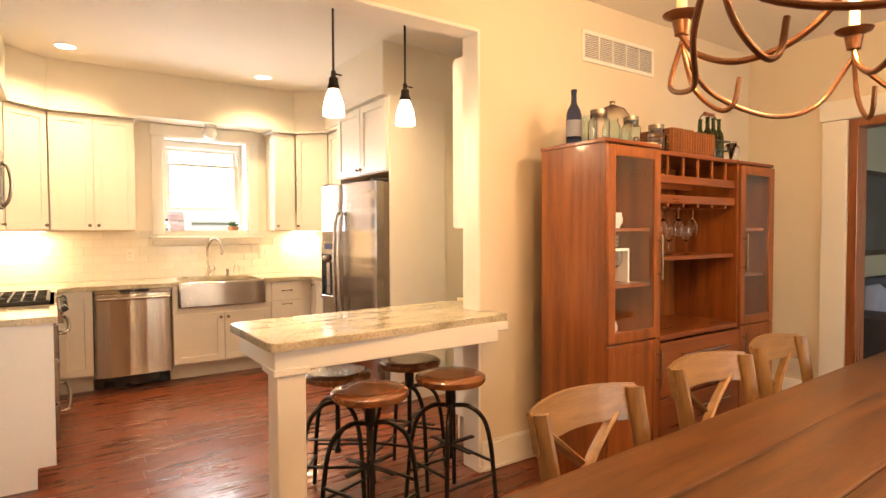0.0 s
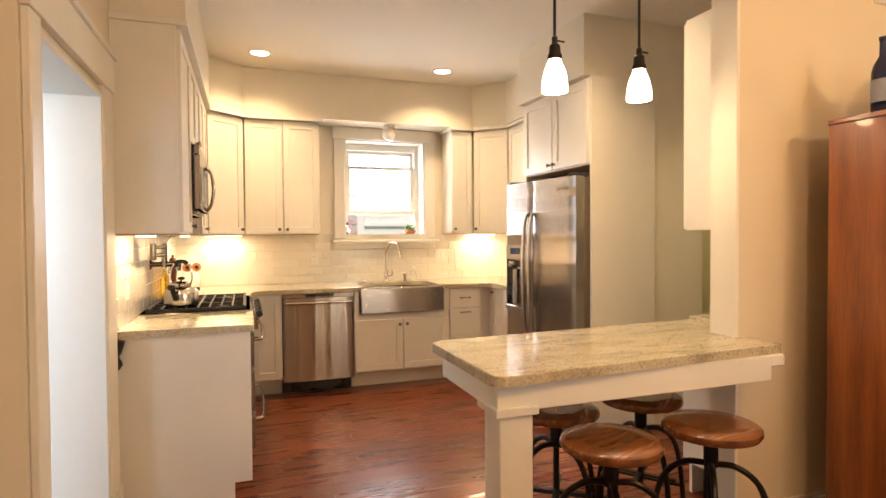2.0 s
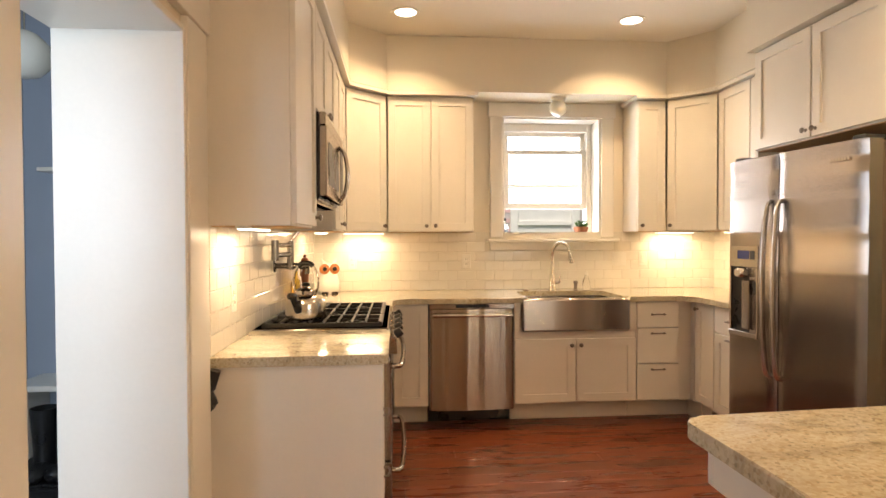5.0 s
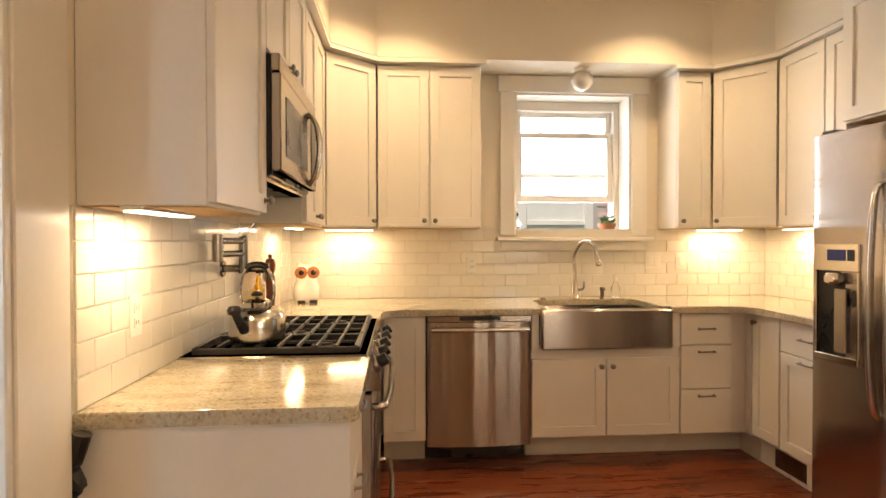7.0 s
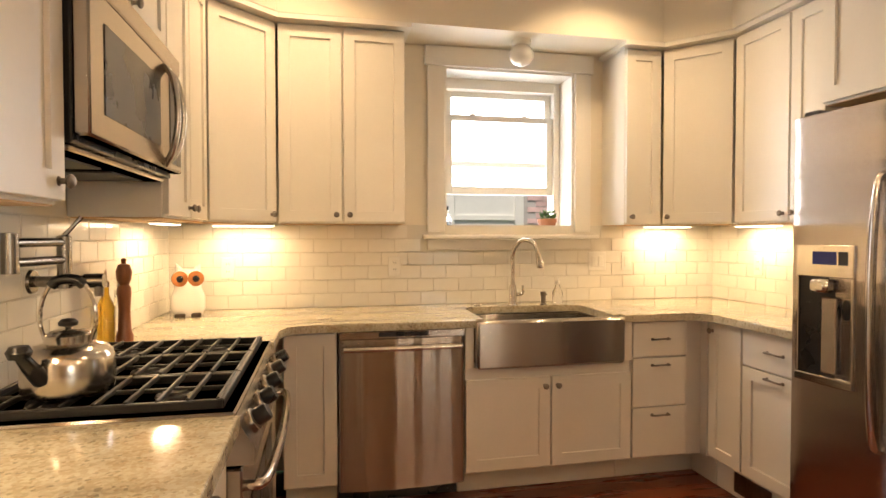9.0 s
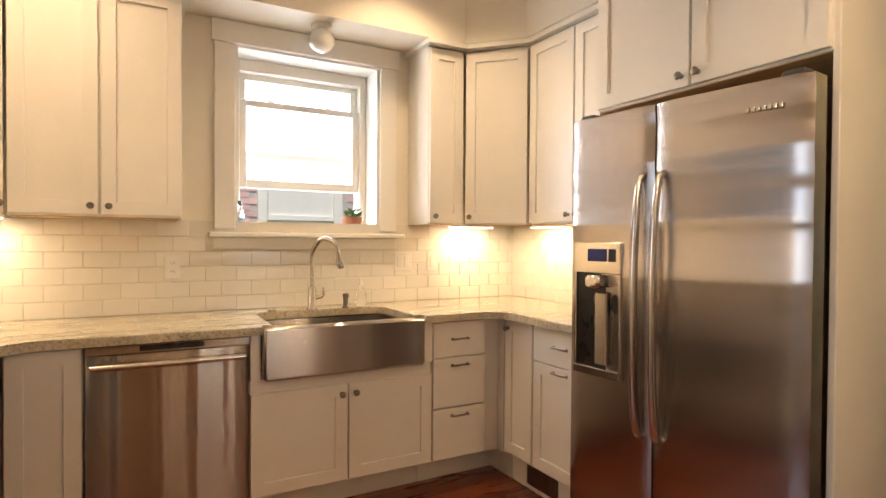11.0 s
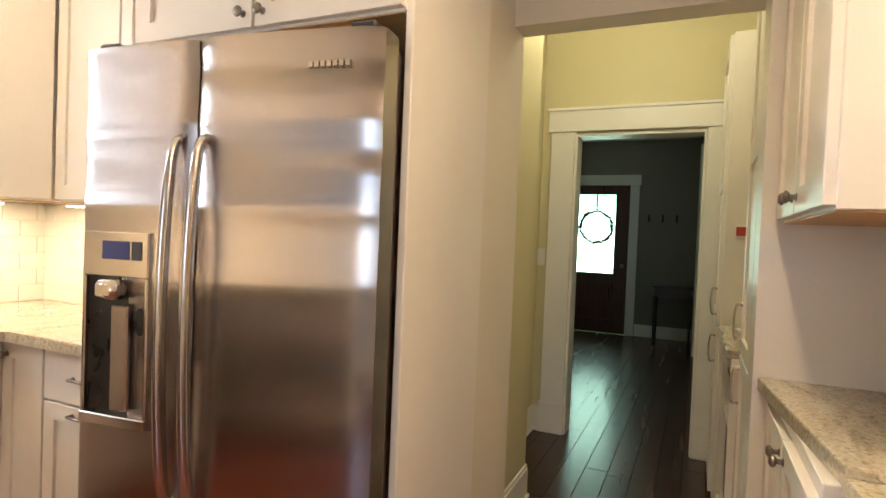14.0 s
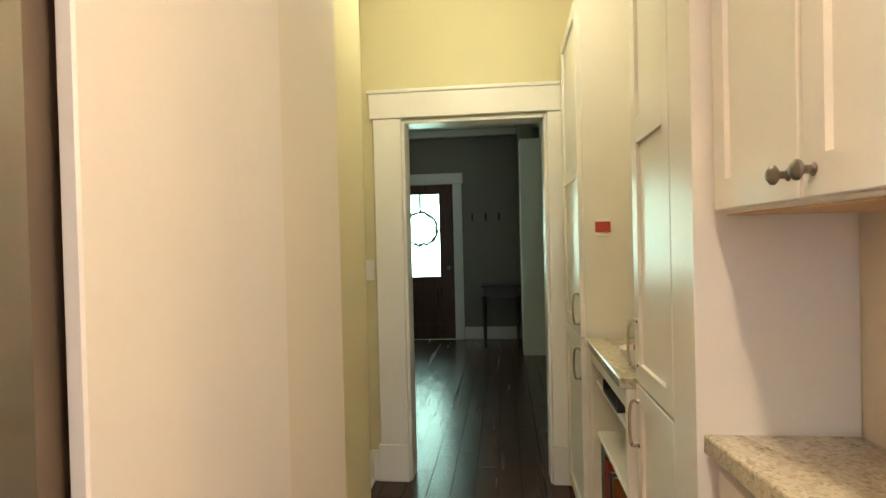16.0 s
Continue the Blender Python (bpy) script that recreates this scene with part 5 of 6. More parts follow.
part("bottle", lathe([(0, 0), (0.028, 0), (0.030, 0.10), (0.014, 0.135), (0.012, 0.15), (0, 0.15)], 18), "glass", cb, "", True)
part("cap", lathe([(0.014, 0.15), (0.014, 0.175), (0, 0.178)], 14), "black", cb, "", True)
part("label_band", lathe([(0.0305, 0.02), (0.0315, 0.02), (0.0315, 0.08), (0.0305, 0.08)], 18), "cushion", cb, "", True)

# ---- lamps ----
for cx, cy in CANS:
    c = thing("recessed_light", pose(cx, cy, CEIL), "lit round recessed ceiling light with a white ring", "ceiling light", "recessed ceiling lights")
    part("trim_ring", lathe([(0.070, -0.001), (0.072, -0.007), (0.090, -0.006), (0.095, -0.001)], 32), "trim", c, "", True)
    part("lens", lathe([(0, -0.003), (0.070, -0.003), (0.070, -0.001), (0, -0.001)], 32), "can", c, "", True)


def pendant(x, y):
    c = thing("pendant_light", pose(x, y, CEIL), "lit white glass pendant lamp on a bronze rod", "pendant lamp", "pendants over the bar")
    part("canopy", lathe([(0, -0.025), (0.03, -0.024), (0.058, -0.012), (0.06, -0.001), (0, -0.001)], 24), "stool_iron", c, "", True)
    part("rod", tube([(0, 0, -0.02), (0, 0, -0.70)], 0.006, 8), "stool_iron", c, "", True)
    part("socket", lathe([(0, -0.70), (0.012, -0.71), (0.012, -0.735), (0.022, -0.745), (0.024, -0.775), (0.03, -0.785), (0.03, -0.80), (0, -0.80)], 18, (0, 0, 0.032)), "stool_iron", c, "", True)
    part("switch", tube([(0.010, 0, -0.690), (0.045, 0, -0.692)], 0.004, 6), "stool_iron", c)
    prof = [(0.028, -0.785), (0.032, -0.80), (0.045, -0.83), (0.054, -0.87), (0.058, -0.915), (0.057, -0.932), (0.054, -0.932), (0.054, -0.90), (0.048, -0.85), (0.03, -0.803)]
    part("shade", lathe([(0.92 * r, 0.88 * z - 0.078) for r, z in prof], 28), "pendant", c, "frosted white glass shade", True)
    return c


pendant(1.50, 2.81)
pendant(1.92, 2.82)
gl = thing("flush_light", pose(1.64, 6.14, 2.43), "small milk glass globe light under the soffit, unlit", "ceiling light")
part("base", lathe([(0, 0), (0.055, 0), (0.055, -0.018), (0.045, -0.03), (0, -0.03)], 24), "globe", gl, "", True)
part("globe", lathe([(0.042, -0.028), (0.058, -0.045), (0.070, -0.075), (0.066, -0.105), (0.045, -0.13), (0.018, -0.142), (0, -0.150)], 28), "globe", gl, "", True)
for at, sx, sy in (((-0.17, 4.02, 1.372), 0.022, 0.16), ((-0.15, 5.75, 1.372), 0.022, 0.16), ((0.12, 6.18, 1.372), 0.15, 0.022), ((2.62, 6.20, 1.372), 0.15, 0.022), ((2.92, 5.80, 1.372), 0.022, 0.15)):
    c = thing("strip_light", pose(*at), "lit slim strip light under the wall cabinet", "strip light", "strip lights under the cabinets")
    part("housing", box(-sx - 0.006, -sy - 0.006, 0.0, sx + 0.006, sy + 0.006, 0.011, 0.001), "plate", c)
    part("lens", box(-sx, -sy, -0.004, sx, sy, 0.0, 0), "strip", c)

# ---- stools ----


def stool(x, y, turn):
    s = thing("bar_stool", pose(x, y, 0, 0, 0, turn), "round wooden bar stool on a dark bent steel frame", "bar stool", "stools at the breakfast bar")
    part("seat", lathe([(0, 0.612), (0.150, 0.612), (0.168, 0.618), (0.176, 0.632), (0.174, 0.646), (0.162, 0.654), (0.10, 0.655), (0, 0.653)], 40), "seat", s, "thick polished round wooden seat", True)
    part("mount", lathe([(0, 0.612), (0.055, 0.612), (0.055, 0.60), (0.026, 0.595), (0.026, 0.49), (0.020, 0.485), (0, 0.485)], 18), "stool_iron", s, "", True)
    part("screw", lathe([(0, 0.60), (0.0125, 0.60), (0.0125, 0.26), (0.018, 0.255), (0.018, 0.235), (0, 0.235)], 12), "stool_iron", s, "", True)
    for k in range(4):
        a = radians(45 + 90 * k)
        c, sn = math.cos(a), math.sin(a)
        pts = smooth_line([(0.02 * c, 0.02 * sn, 0.50), (0.09 * c, 0.09 * sn, 0.495), (0.16 * c, 0.16 * sn, 0.44), (0.195 * c, 0.195 * sn, 0.33), (0.215 * c, 0.215 * sn, 0.15), (0.228 * c, 0.228 * sn, 0.0)], 5)
        part("leg", tube(pts, 0.0115, 8), "stool_iron", s, "", True)
    for k in range(4):
        a, b = radians(45 + 90 * k), radians(135 + 90 * k)
        r, z = 0.213, 0.16 + 0.06 * (k % 2)
        part("footrest", tube([(r * math.cos(a), r * math.sin(a), z), (r * math.cos(b), r * math.sin(b), z)], 0.0105, 8, 0.7), "stool_iron", s, "", True)
    part("spider", boxes((-0.15, -0.012, 0.302, 0.15, 0.012, 0.310), (-0.012, -0.15, 0.296, 0.012, 0.15, 0.302)), "stool_iron", s)
    return s


for x, y, a in ((1.50, 2.44, 20), (1.515, 2.83, 55), (1.95, 2.445, 5), (1.955, 2.85, 38)):
    stool(x, y, a)

# ---- hutch ----
HX, HY = 2.62, 2.045
hu = thing("hutch", pose(HX, HY, 0), "tall cherry wood display hutch with glass doors and a wine rack", "hutch")
W, D, T = 1.69, 0.45, 1.812
part("side_panel", box(0, 0, 0, 0.025, D, T, 0.003), "hutch", hu)
part("side_panel", box(W - 0.025, 0, 0, W, D, T - 0.03, 0.003), "hutch", hu)
part("divider", box(0.425, 0.0, 0.06, 0.447, D - 0.02, T - 0.03, 0.002), "hutch", hu)
part("divider", box(1.255, 0.0, 0.06, 1.277, D - 0.02, T - 0.03, 0.002), "hutch", hu)
part("back", box(0.025, D - 0.018, 0.06, W - 0.025, D - 0.002, T - 0.03, 0), "hutch", hu)
part("top", boxes((-0.008, -0.010, T, 0.452, D, T + 0.020), (0.452, 0.0, T - 0.03, 1.25, D, T - 0.008), (1.25, -0.010, T - 0.03, W + 0.008, D, T - 0.010), bevel=0.003), "hutch_x", hu)
part("plinth", box(0.025, 0.02, 0, W - 0.025, 0.04, 0.07, 0.002), "hutch_x", hu)
part("ledge", box(0.447, -0.012, 0.755, 1.255, D - 0.02, 0.785, 0.004), "hutch_x", hu)
for x0, x1 in ((0.025, 0.425), (1.277, W - 0.025)):
    part("shelf", box(x0, 0.03, 0.755, x1, D - 0.02, 0.777, 0.002), "hutch_x", hu)
    for z in (1.06, 1.36):
        part("shelf", box(x0, 0.04, z, x1, D - 0.02, z + 0.018, 0.002), "hutch_x", hu)


def hutch_door(x0, x1, z0, z1, glazed, handle):
    bm = bmesh.new()
    r = 0.055
    for b in ((x0, z0, x0 + r, z1), (x1 - r, z0, x1, z1), (x0 + r, z0, x1 - r, z0 + r), (x0 + r, z1 - r, x1 - r, z1)):
        add_box(bm, b[0], -0.021, b[1], b[2], -0.001, b[3], 0.002)
    if not glazed:
        add_box(bm, x0 + r, -0.016, z0 + r, x1 - r, -0.003, z1 - r)
    dd = part("door", bm, "hutch", hu)
    if glazed:
        part("pane", box(x0 + r - 0.004, -0.013, z0 + r - 0.004, x1 - r + 0.004, -0.009, z1 - r + 0.004, 0), "glass", dd).visible_shadow = False
    h0, h1 = handle
    hx = x1 - 0.025 if x0 < 0.7 else x0 + 0.025
    bm = tube([(hx, -0.050, h0), (hx, -0.050, h1)], 0.006, 8)
    for z in (h0 + 0.03, h1 - 0.03):
        add_tube(bm, [(hx, -0.02, z), (hx, -0.05, z)], 0.005, 8)
    part("handle", bm, "chrome", dd, "slim steel bar handle", True)


hutch_door(0.004, 0.434, 0.785, 1.80, True, (1.10, 1.34))
hutch_door(0.004, 0.434, 0.075, 0.775, False, (0.52, 0.72))
hutch_door(1.268, W - 0.004, 0.765, 1.772, True, (1.10, 1.34))
hutch_door(1.268, W - 0.004, 0.075, 0.757, False, (0.52, 0.72))
for z0, z1 in ((0.44, 0.745), (0.075, 0.43)):
    dr_ = part("drawer", box(0.440, -0.021, z0, 1.262, -0.001, z1, 0.003), "hutch_x", hu)
    zc = z1 - 0.08
    bm = tube([(0.60, -0.05, zc), (1.10, -0.05, zc)], 0.006, 8)
    for x in (0.64, 1.06):
        add_tube(bm, [(x, -0.02, zc), (x, -0.05, zc)], 0.005, 8)
    part("handle", bm, "chrome", dr_, "", True)
part("shelf", box(0.447, 0.02, 1.195, 1.255, D - 0.02, 1.218, 0.002), "hutch_x", hu)
for z in (1.52, 1.63):
    bm = boxes((0.447, 0.015, z, 1.255, 0.035, z + 0.045), (0.447, 0.30, z, 1.255, 0.32, z + 0.045), bevel=0.002)
    part("wine_rail", bm, "hutch_x", hu, "scalloped wine rack rail")
for k in range(5):
    part("slat", box(0.55 + 0.15 * k, 0.02, 1.50, 0.57 + 0.15 * k, 0.42, 1.518, 0.002), "hutch_x", hu)
    part("upright", box(0.55 + 0.15 * k, 0.018, 1.675, 0.562 + 0.15 * k, 0.032, 1.78, 0.001), "hutch", hu)


def wine_glass(x, y, z, flip=False, s=1.0):
    g = thing("wine_glass", pose(x, y, z, 180 if flip else 0), "clear stemmed wine glass " + ("hanging from the rack" if flip else "on the hutch shelf"), "wine glass", "wine glasses in the hutch")
    part("glass", lathe([(0, 0.0), (0.032 * s, 0.001), (0.005, 0.006), (0.004, 0.085 * s), (0.02 * s, 0.098 * s), (0.036 * s, 0.13 * s), (0.037 * s, 0.155 * s), (0.029 * s, 0.19 * s), (0.0275 * s, 0.19 * s), (0.035 * s, 0.155 * s), (0.034 * s, 0.131 * s), (0.018 * s, 0.101 * s), (0, 0.098 * s)], 20), "glass", g, "", True)


for k in range(4):
    wine_glass(HX + 0.53 + 0.15 * k, HY + 0.13, 1.52, True)
for x, y in ((0.78, 0.16), (0.90, 0.12)):
    wine_glass(HX + x, HY + y, 1.2185, False, 0.9)
for x in (0.16, 0.29):
    wine_glass(HX + x, HY + 0.16, 1.0785, False, 0.95)


def cup(x, y, z, r=0.04, h=0.08, label="white china cup on the hutch shelf"):
    c = thing("cup", pose(x, y, z), label, "cup", "cups in the hutch")
    part("cup", lathe([(0, 0), (r * 0.75, 0), (r, h * 0.5), (r, h), (r * 0.92, h), (r * 0.9, h * 0.5), (0, 0.008)], 20), "china", c, "", True)
    part("handle", tube(smooth_line([(r * 0.95, 0, h * 0.25), (r * 1.6, 0, h * 0.35), (r * 1.6, 0, h * 0.7), (r * 0.97, 0, h * 0.82)], 4), 0.005, 6), "china", c, "", True)


for x, z in ((0.10, 1.3785), (0.19, 1.3785), (0.28, 1.3785), (1.36, 1.3785), (1.45, 1.3785), (0.16, 0.7775), (0.24, 0.7775)):
    cup(HX + x, HY + 0.17, z, 0.042, 0.085)
cup(HX + 0.20, HY + 0.17, 0.8635, 0.042, 0.08, "white china cup stacked on another cup")
for k in range(6):
    d = thing("plate", pose(HX + 0.2, HY + 0.22, 1.0785 + 0.19 + k * 0.011), "green rimmed dinner plate in a stack", "plate", "stack of plates")
    part("plate", lathe([(0, 0), (0.07, 0), (0.115, 0.014), (0.115, 0.018), (0.07, 0.008), (0, 0.006)], 24), "leaf" if k % 2 else "china", d, "", True)
pb = thing("plate_rack", pose(HX + 0.2, HY + 0.22, 1.0785), "low white shelf riser under the plates", "shelf riser")
part("riser", boxes((-0.15, -0.10, 0.175, 0.15, 0.12, 0.188), (-0.15, -0.10, 0, -0.14, 0.12, 0.175), (0.14, -0.10, 0, 0.15, 0.12, 0.175)), "china", pb)
lm = thing("lemon_ornament", pose(HX + 0.07, HY + 0.12, 1.0785), "small yellow pitcher on the hutch shelf", "pitcher")
part("pitcher", lathe([(0, 0), (0.025, 0), (0.038, 0.04), (0.03, 0.09), (0.02, 0.11), (0.026, 0.135), (0.022, 0.135), (0, 0.10)], 18), "oil", lm, "", True)

# on top of the hutch
HT, HT2 = T + 0.020, T - 0.008


def vessel(name, x, y, z, prof, material, label, cat, group="", lid=None):
    c = thing(name, pose(HX + x, HY + y, z), label, cat, group)
    part("glass", lathe(prof, 24), material, c, "", True)
    if lid:
        part("lid", lathe(lid, 24), "knob", c, "grey zinc lid", True)
    return c


def bottle_prof(r, h):
    return [(0, 0.004), (r * 0.9, 0), (r, 0.01), (r, h * 0.55), (r * 0.85, h * 0.64), (r * 0.38, h * 0.76), (r * 0.35, h * 0.95), (r * 0.42, h * 0.96), (r * 0.42, h), (0, h)]


def jar_prof(r, h):
    return [(0, 0.003), (r * 0.92, 0), (r, 0.012), (r, h * 0.72), (r * 0.75, h * 0.84), (r * 0.78, h), (r * 0.72, h), (r * 0.7, h * 0.84), (r * 0.93, h * 0.70), (r * 0.93, 0.016), (0, 0.012)]


c = vessel("bottle", 0.10, 0.30, HT, bottle_prof(0.042, 0.31), "blue_glass", "tall dark blue glass bottle with a pale label", "bottle")
part("label_band", lathe([(0.0425, 0.05), (0.0432, 0.05), (0.0432, 0.14), (0.0425, 0.14)], 24), "cushion", c, "", True)
JL = [(0.045, 0.155), (0.045, 0.178), (0, 0.182)]
vessel("jar", 0.14, 0.16, HT, jar_prof(0.058, 0.16), "glass", "clear glass canning jar on the hutch", "jar", "jars on the hutch", JL)
vessel("jar", 0.20, 0.29, HT, jar_prof(0.05, 0.18), "jar", "aqua glass canning jar on the hutch", "jar", "jars on the hutch")
vessel("jar", 0.27, 0.18, HT, jar_prof(0.048, 0.15), "jar", "aqua glass canning jar on the hutch", "jar", "jars on the hutch")
vessel("jar", 0.36, 0.12, HT, jar_prof(0.052, 0.14), "jar", "aqua glass jar with a zinc lid", "jar", "jars on the hutch", [(0.042, 0.138), (0.042, 0.158), (0, 0.162)])
vessel("jar", 0.56, 0.10, HT2, jar_prof(0.055, 0.14), "glass", "clear glass jar with a zinc lid", "jar", "jars on the hutch", [(0.044, 0.138), (0.044, 0.16), (0, 0.164)])
vessel("cloche", 0.40, 0.28, HT, [(0.11, 0.0), (0.11, 0.14), (0.10, 0.19), (0.07, 0.235), (0.02, 0.258), (0.012, 0.262), (0.018, 0.28), (0, 0.288)], "glass", "domed clear glass cloche with a knob", "cloche")
vessel("dish", 0.49, 0.12, HT2, [(0, 0), (0.03, 0), (0.06, 0.03), (0.065, 0.05), (0.06, 0.05), (0, 0.012)], "candle", "small amber dish beside the jars", "dish")


def basket(x0, x1, y0, y1, z, h):
    c = thing("basket", pose(HX + (x0 + x1) / 2, HY + (y0 + y1) / 2, z), "reddish woven wicker basket on the hutch", "basket", "baskets on the hutch")
    hx, hy = (x1 - x0) / 2, (y1 - y0) / 2
    bm = bmesh.new()
    for k in range(8):
        zz = 0.008 + k * h / 8
        f = 0.93 + 0.07 * k / 8
        off = 0.004 if k % 2 else 0
        add_tube(bm, [(-hx * f, -hy * f + off, zz), (hx * f, -hy * f + off, zz), (hx * f, hy * f, zz), (-hx * f, hy * f, zz), (-hx * f, -hy * f + off, zz)], h / 14, 6)
    part("weave", bm, "wicker", c, "", True)
    for k in range(9):
        x = -hx * 0.95 + k * hx * 1.9 / 8
        part("stake", tube([(x, -hy - 0.004, 0.005), (x, -hy - 0.006, h)], 0.005, 5), "wicker", c, "", True)
    part("base", box(-hx * 0.9, -hy * 0.9, 0, hx * 0.9, hy * 0.9, 0.008, 0), "wicker", c)


basket(0.63, 0.84, 0.05, 0.30, HT2, 0.15)
basket(0.86, 1.07, 0.05, 0.30, HT2, 0.145)
cad = thing("bottle_caddy", pose(HX + 1.20, HY + 0.16, HT2), "black wire bottle caddy with a wooden grip", "bottle caddy")
bm = bmesh.new()
for z in (0.01, 0.07, 0.13):
    add_tube(bm, [(-0.115, -0.075, z), (0.115, -0.075, z), (0.115, 0.075, z), (-0.115, 0.075, z), (-0.115, -0.075, z)], 0.004, 6)
for x in (-0.115, -0.04, 0.04, 0.115):
    add_tube(bm, [(x, -0.075, 0.0), (x, -0.075, 0.13)], 0.003, 6)
    add_tube(bm, [(x, 0.075, 0.0), (x, 0.075, 0.13)], 0.003, 6)
part("cage", bm, "iron", cad, "", True)
part("bail", tube(smooth_line([(-0.115, 0, 0.13), (-0.115, 0, 0.24), (-0.06, 0, 0.30), (0.06, 0, 0.30), (0.115, 0, 0.24), (0.115, 0, 0.13)], 5), 0.004, 6), "iron", cad, "", True)
part("grip", tube([(-0.05, 0, 0.304), (0.05, 0, 0.304)], 0.013, 10), "jamb_wood", cad, "", True)
for x, y in ((-0.065, -0.03), (0.0, -0.03), (0.065, -0.03), (-0.03, 0.04), (0.05, 0.04)):
    vessel("bottle", 1.20 + x, 0.16 + y, HT2 + 0.006, bottle_prof(0.031, 0.27), "green_glass", "dark green glass bottle in the wire caddy", "bottle", "bottles in the caddy")
vessel("glass_vase", 1.40, 0.12, T - 0.010, [(0, 0), (0.03, 0), (0.055, 0.05), (0.05, 0.10), (0.03, 0.13), (0.033, 0.14), (0.028, 0.14), (0, 0.02)], "glass", "clear cut glass vase on the hutch", "vase")

# air vent over the hutch
av = thing("wall_vent", pose(3.50, 2.659, 2.55), "white painted return air grille high on the wall", "vent")
part("frame", boxes((-0.37, -0.012, -0.10, 0.37, -0.001, -0.075), (-0.37, -0.012, 0.075, 0.37, -0.001, 0.10), (-0.37, -0.012, -0.075, -0.345, -0.001, 0.075), (0.345, -0.012, -0.075, 0.37, -0.001, 0.075), *[(-0.345 + 0.138 * k - 0.006, -0.010, -0.075, -0.345 + 0.138 * k + 0.006, -0.001, 0.075) for k in range(1, 5)], bevel=0.002), "trim", av)
slat_bm = box(-0.345, -0.008, -0.004, 0.345, -0.002, 0.001, 0)
first = part("slat", slat_bm, "trim", av)
first.location.z = -0.066
for k in range(1, 12):
    s = new("slat", first.data)
    s.parent = av
    s.location.z = -0.066 + k * 0.012
part("backing", box(-0.345, -0.0015, -0.075, 0.345, -0.0005, 0.075, 0), "grey", av)

# ---- dining table and chairs ----
TT = 0.76
tb = thing("dining_table", pose(2.55, 0.72, 0, 0, 0, 2.0), "long rustic brown plank dining table", "dining table")
for k in range(4):
    y0 = -0.46 + 0.232 * k
    bm = box(-1.38, y0 + 0.0012, TT - 0.045, 1.38, y0 + 0.2308, TT, 0.004)
    bm.transform(Matrix.Translation((0, 0, -0.0008 * (k % 2))))
    part("plank", bm, "table", tb)
part("apron", boxes((-1.2, -0.36, 0.62, 1.2, -0.335, 0.714), (-1.2, 0.335, 0.62, 1.2, 0.36, 0.714), (-1.2, -0.335, 0.62, -1.175, 0.335, 0.714), (1.175, -0.335, 0.62, 1.2, 0.335, 0.714), bevel=0.002), "table", tb)
for x in (-1.17, 1.17):
    for y in (-0.33, 0.33):
        part("leg", box(x - 0.05, y - 0.05, 0, x + 0.05, y + 0.05, 0.714, 0.006), "table", tb)


def dining_chair(m):
    """Back stands at local y = 0.20, the seat faces -y."""
    c = thing("dining_chair", m, "light oak dining chair with a curved cross back", "dining chair", "chairs at the dining table")
    part("seat", slab([(-0.20, -0.24), (0.20, -0.24), (0.215, 0.0), (0.19, 0.19), (-0.19, 0.19), (-0.215, 0.0)], 0.435, 0.462, 0.006), "chair_x", c)
    for s in (-1, 1):
        part("leg", tube([(s * 0.18, -0.20, 0.44), (s * 0.19, -0.22, 0.0)], [0.021, 0.016], 10), "chair", c, "", True)
        bm = tube(smooth_line([(s * 0.20, 0.235, 0.0), (s * 0.195, 0.20, 0.30), (s * 0.20, 0.195, 0.46), (s * 0.213, 0.218, 0.68), (s * 0.222, 0.252, 0.862)], 5), [0.018] * 6 + [0.022] * 5 + [0.028] * 10, 10, 0.6)
        part("back_post", bm, "chair", c, "", True)
    bm = bmesh.new()
    n = 14
    ring = []
    for k in range(n + 1):
        u = k / n * 2 - 1
        x = 0.245 * u
        y = 0.262 + 0.055 * (1 - u * u)
        up = 0.868 + 0.012 * (1 - u * u)
        lo = 0.752 + 0.018 * (1 - u * u)
        ring.append([bm.verts.new((x, y - 0.011 + 0.01, up)), bm.verts.new((x, y + 0.011 + 0.01, up)), bm.verts.new((x, y + 0.011 - 0.02, lo)), bm.verts.new((x, y - 0.011 - 0.02, lo))])
    for a, b in zip(ring, ring[1:]):
        for j in range(4):
            bm.faces.new((a[j], a[(j + 1) % 4], b[(j + 1) % 4], b[j]))
    bm.faces.new(ring[0])
    bm.faces.new(ring[-1][::-1])
    bmesh.ops.bevel(bm, geom=[e for e in bm.edges if abs(e.verts[0].co.x - e.verts[1].co.x) > 0.01], offset=0.006, segments=2, affect='EDGES')
    part("top_rail", bm, "chair_x", c, "broad curved top rail", True)
    for s in (-1, 1):
        bm = tube(smooth_line([(s * 0.19, 0.205, 0.50), (0, 0.275 + 0.012 * s, 0.66), (-s * 0.16, 0.285, 0.785)], 6), 0.022, 8, 0.5)
        part("cross_brace", bm, "chair", c, "", True)
    part("stretcher", tube([(-0.19, 0.20, 0.25), (0.19, 0.20, 0.25)], 0.011, 8), "chair_x", c, "", True)
    part("stretcher", tube([(-0.185, -0.21, 0.20), (0.185, -0.21, 0.20)], 0.011, 8), "chair_x", c, "", True)
    return c


ch = dining_chair(pose(1.66, 1.04, 0, 0, 0, 3))
copy_thing(ch, pose(2.40, 1.10, 0, 0, 0, -2))
copy_thing(ch, pose(3.04, 1.14, 0, 0, 0, 3))

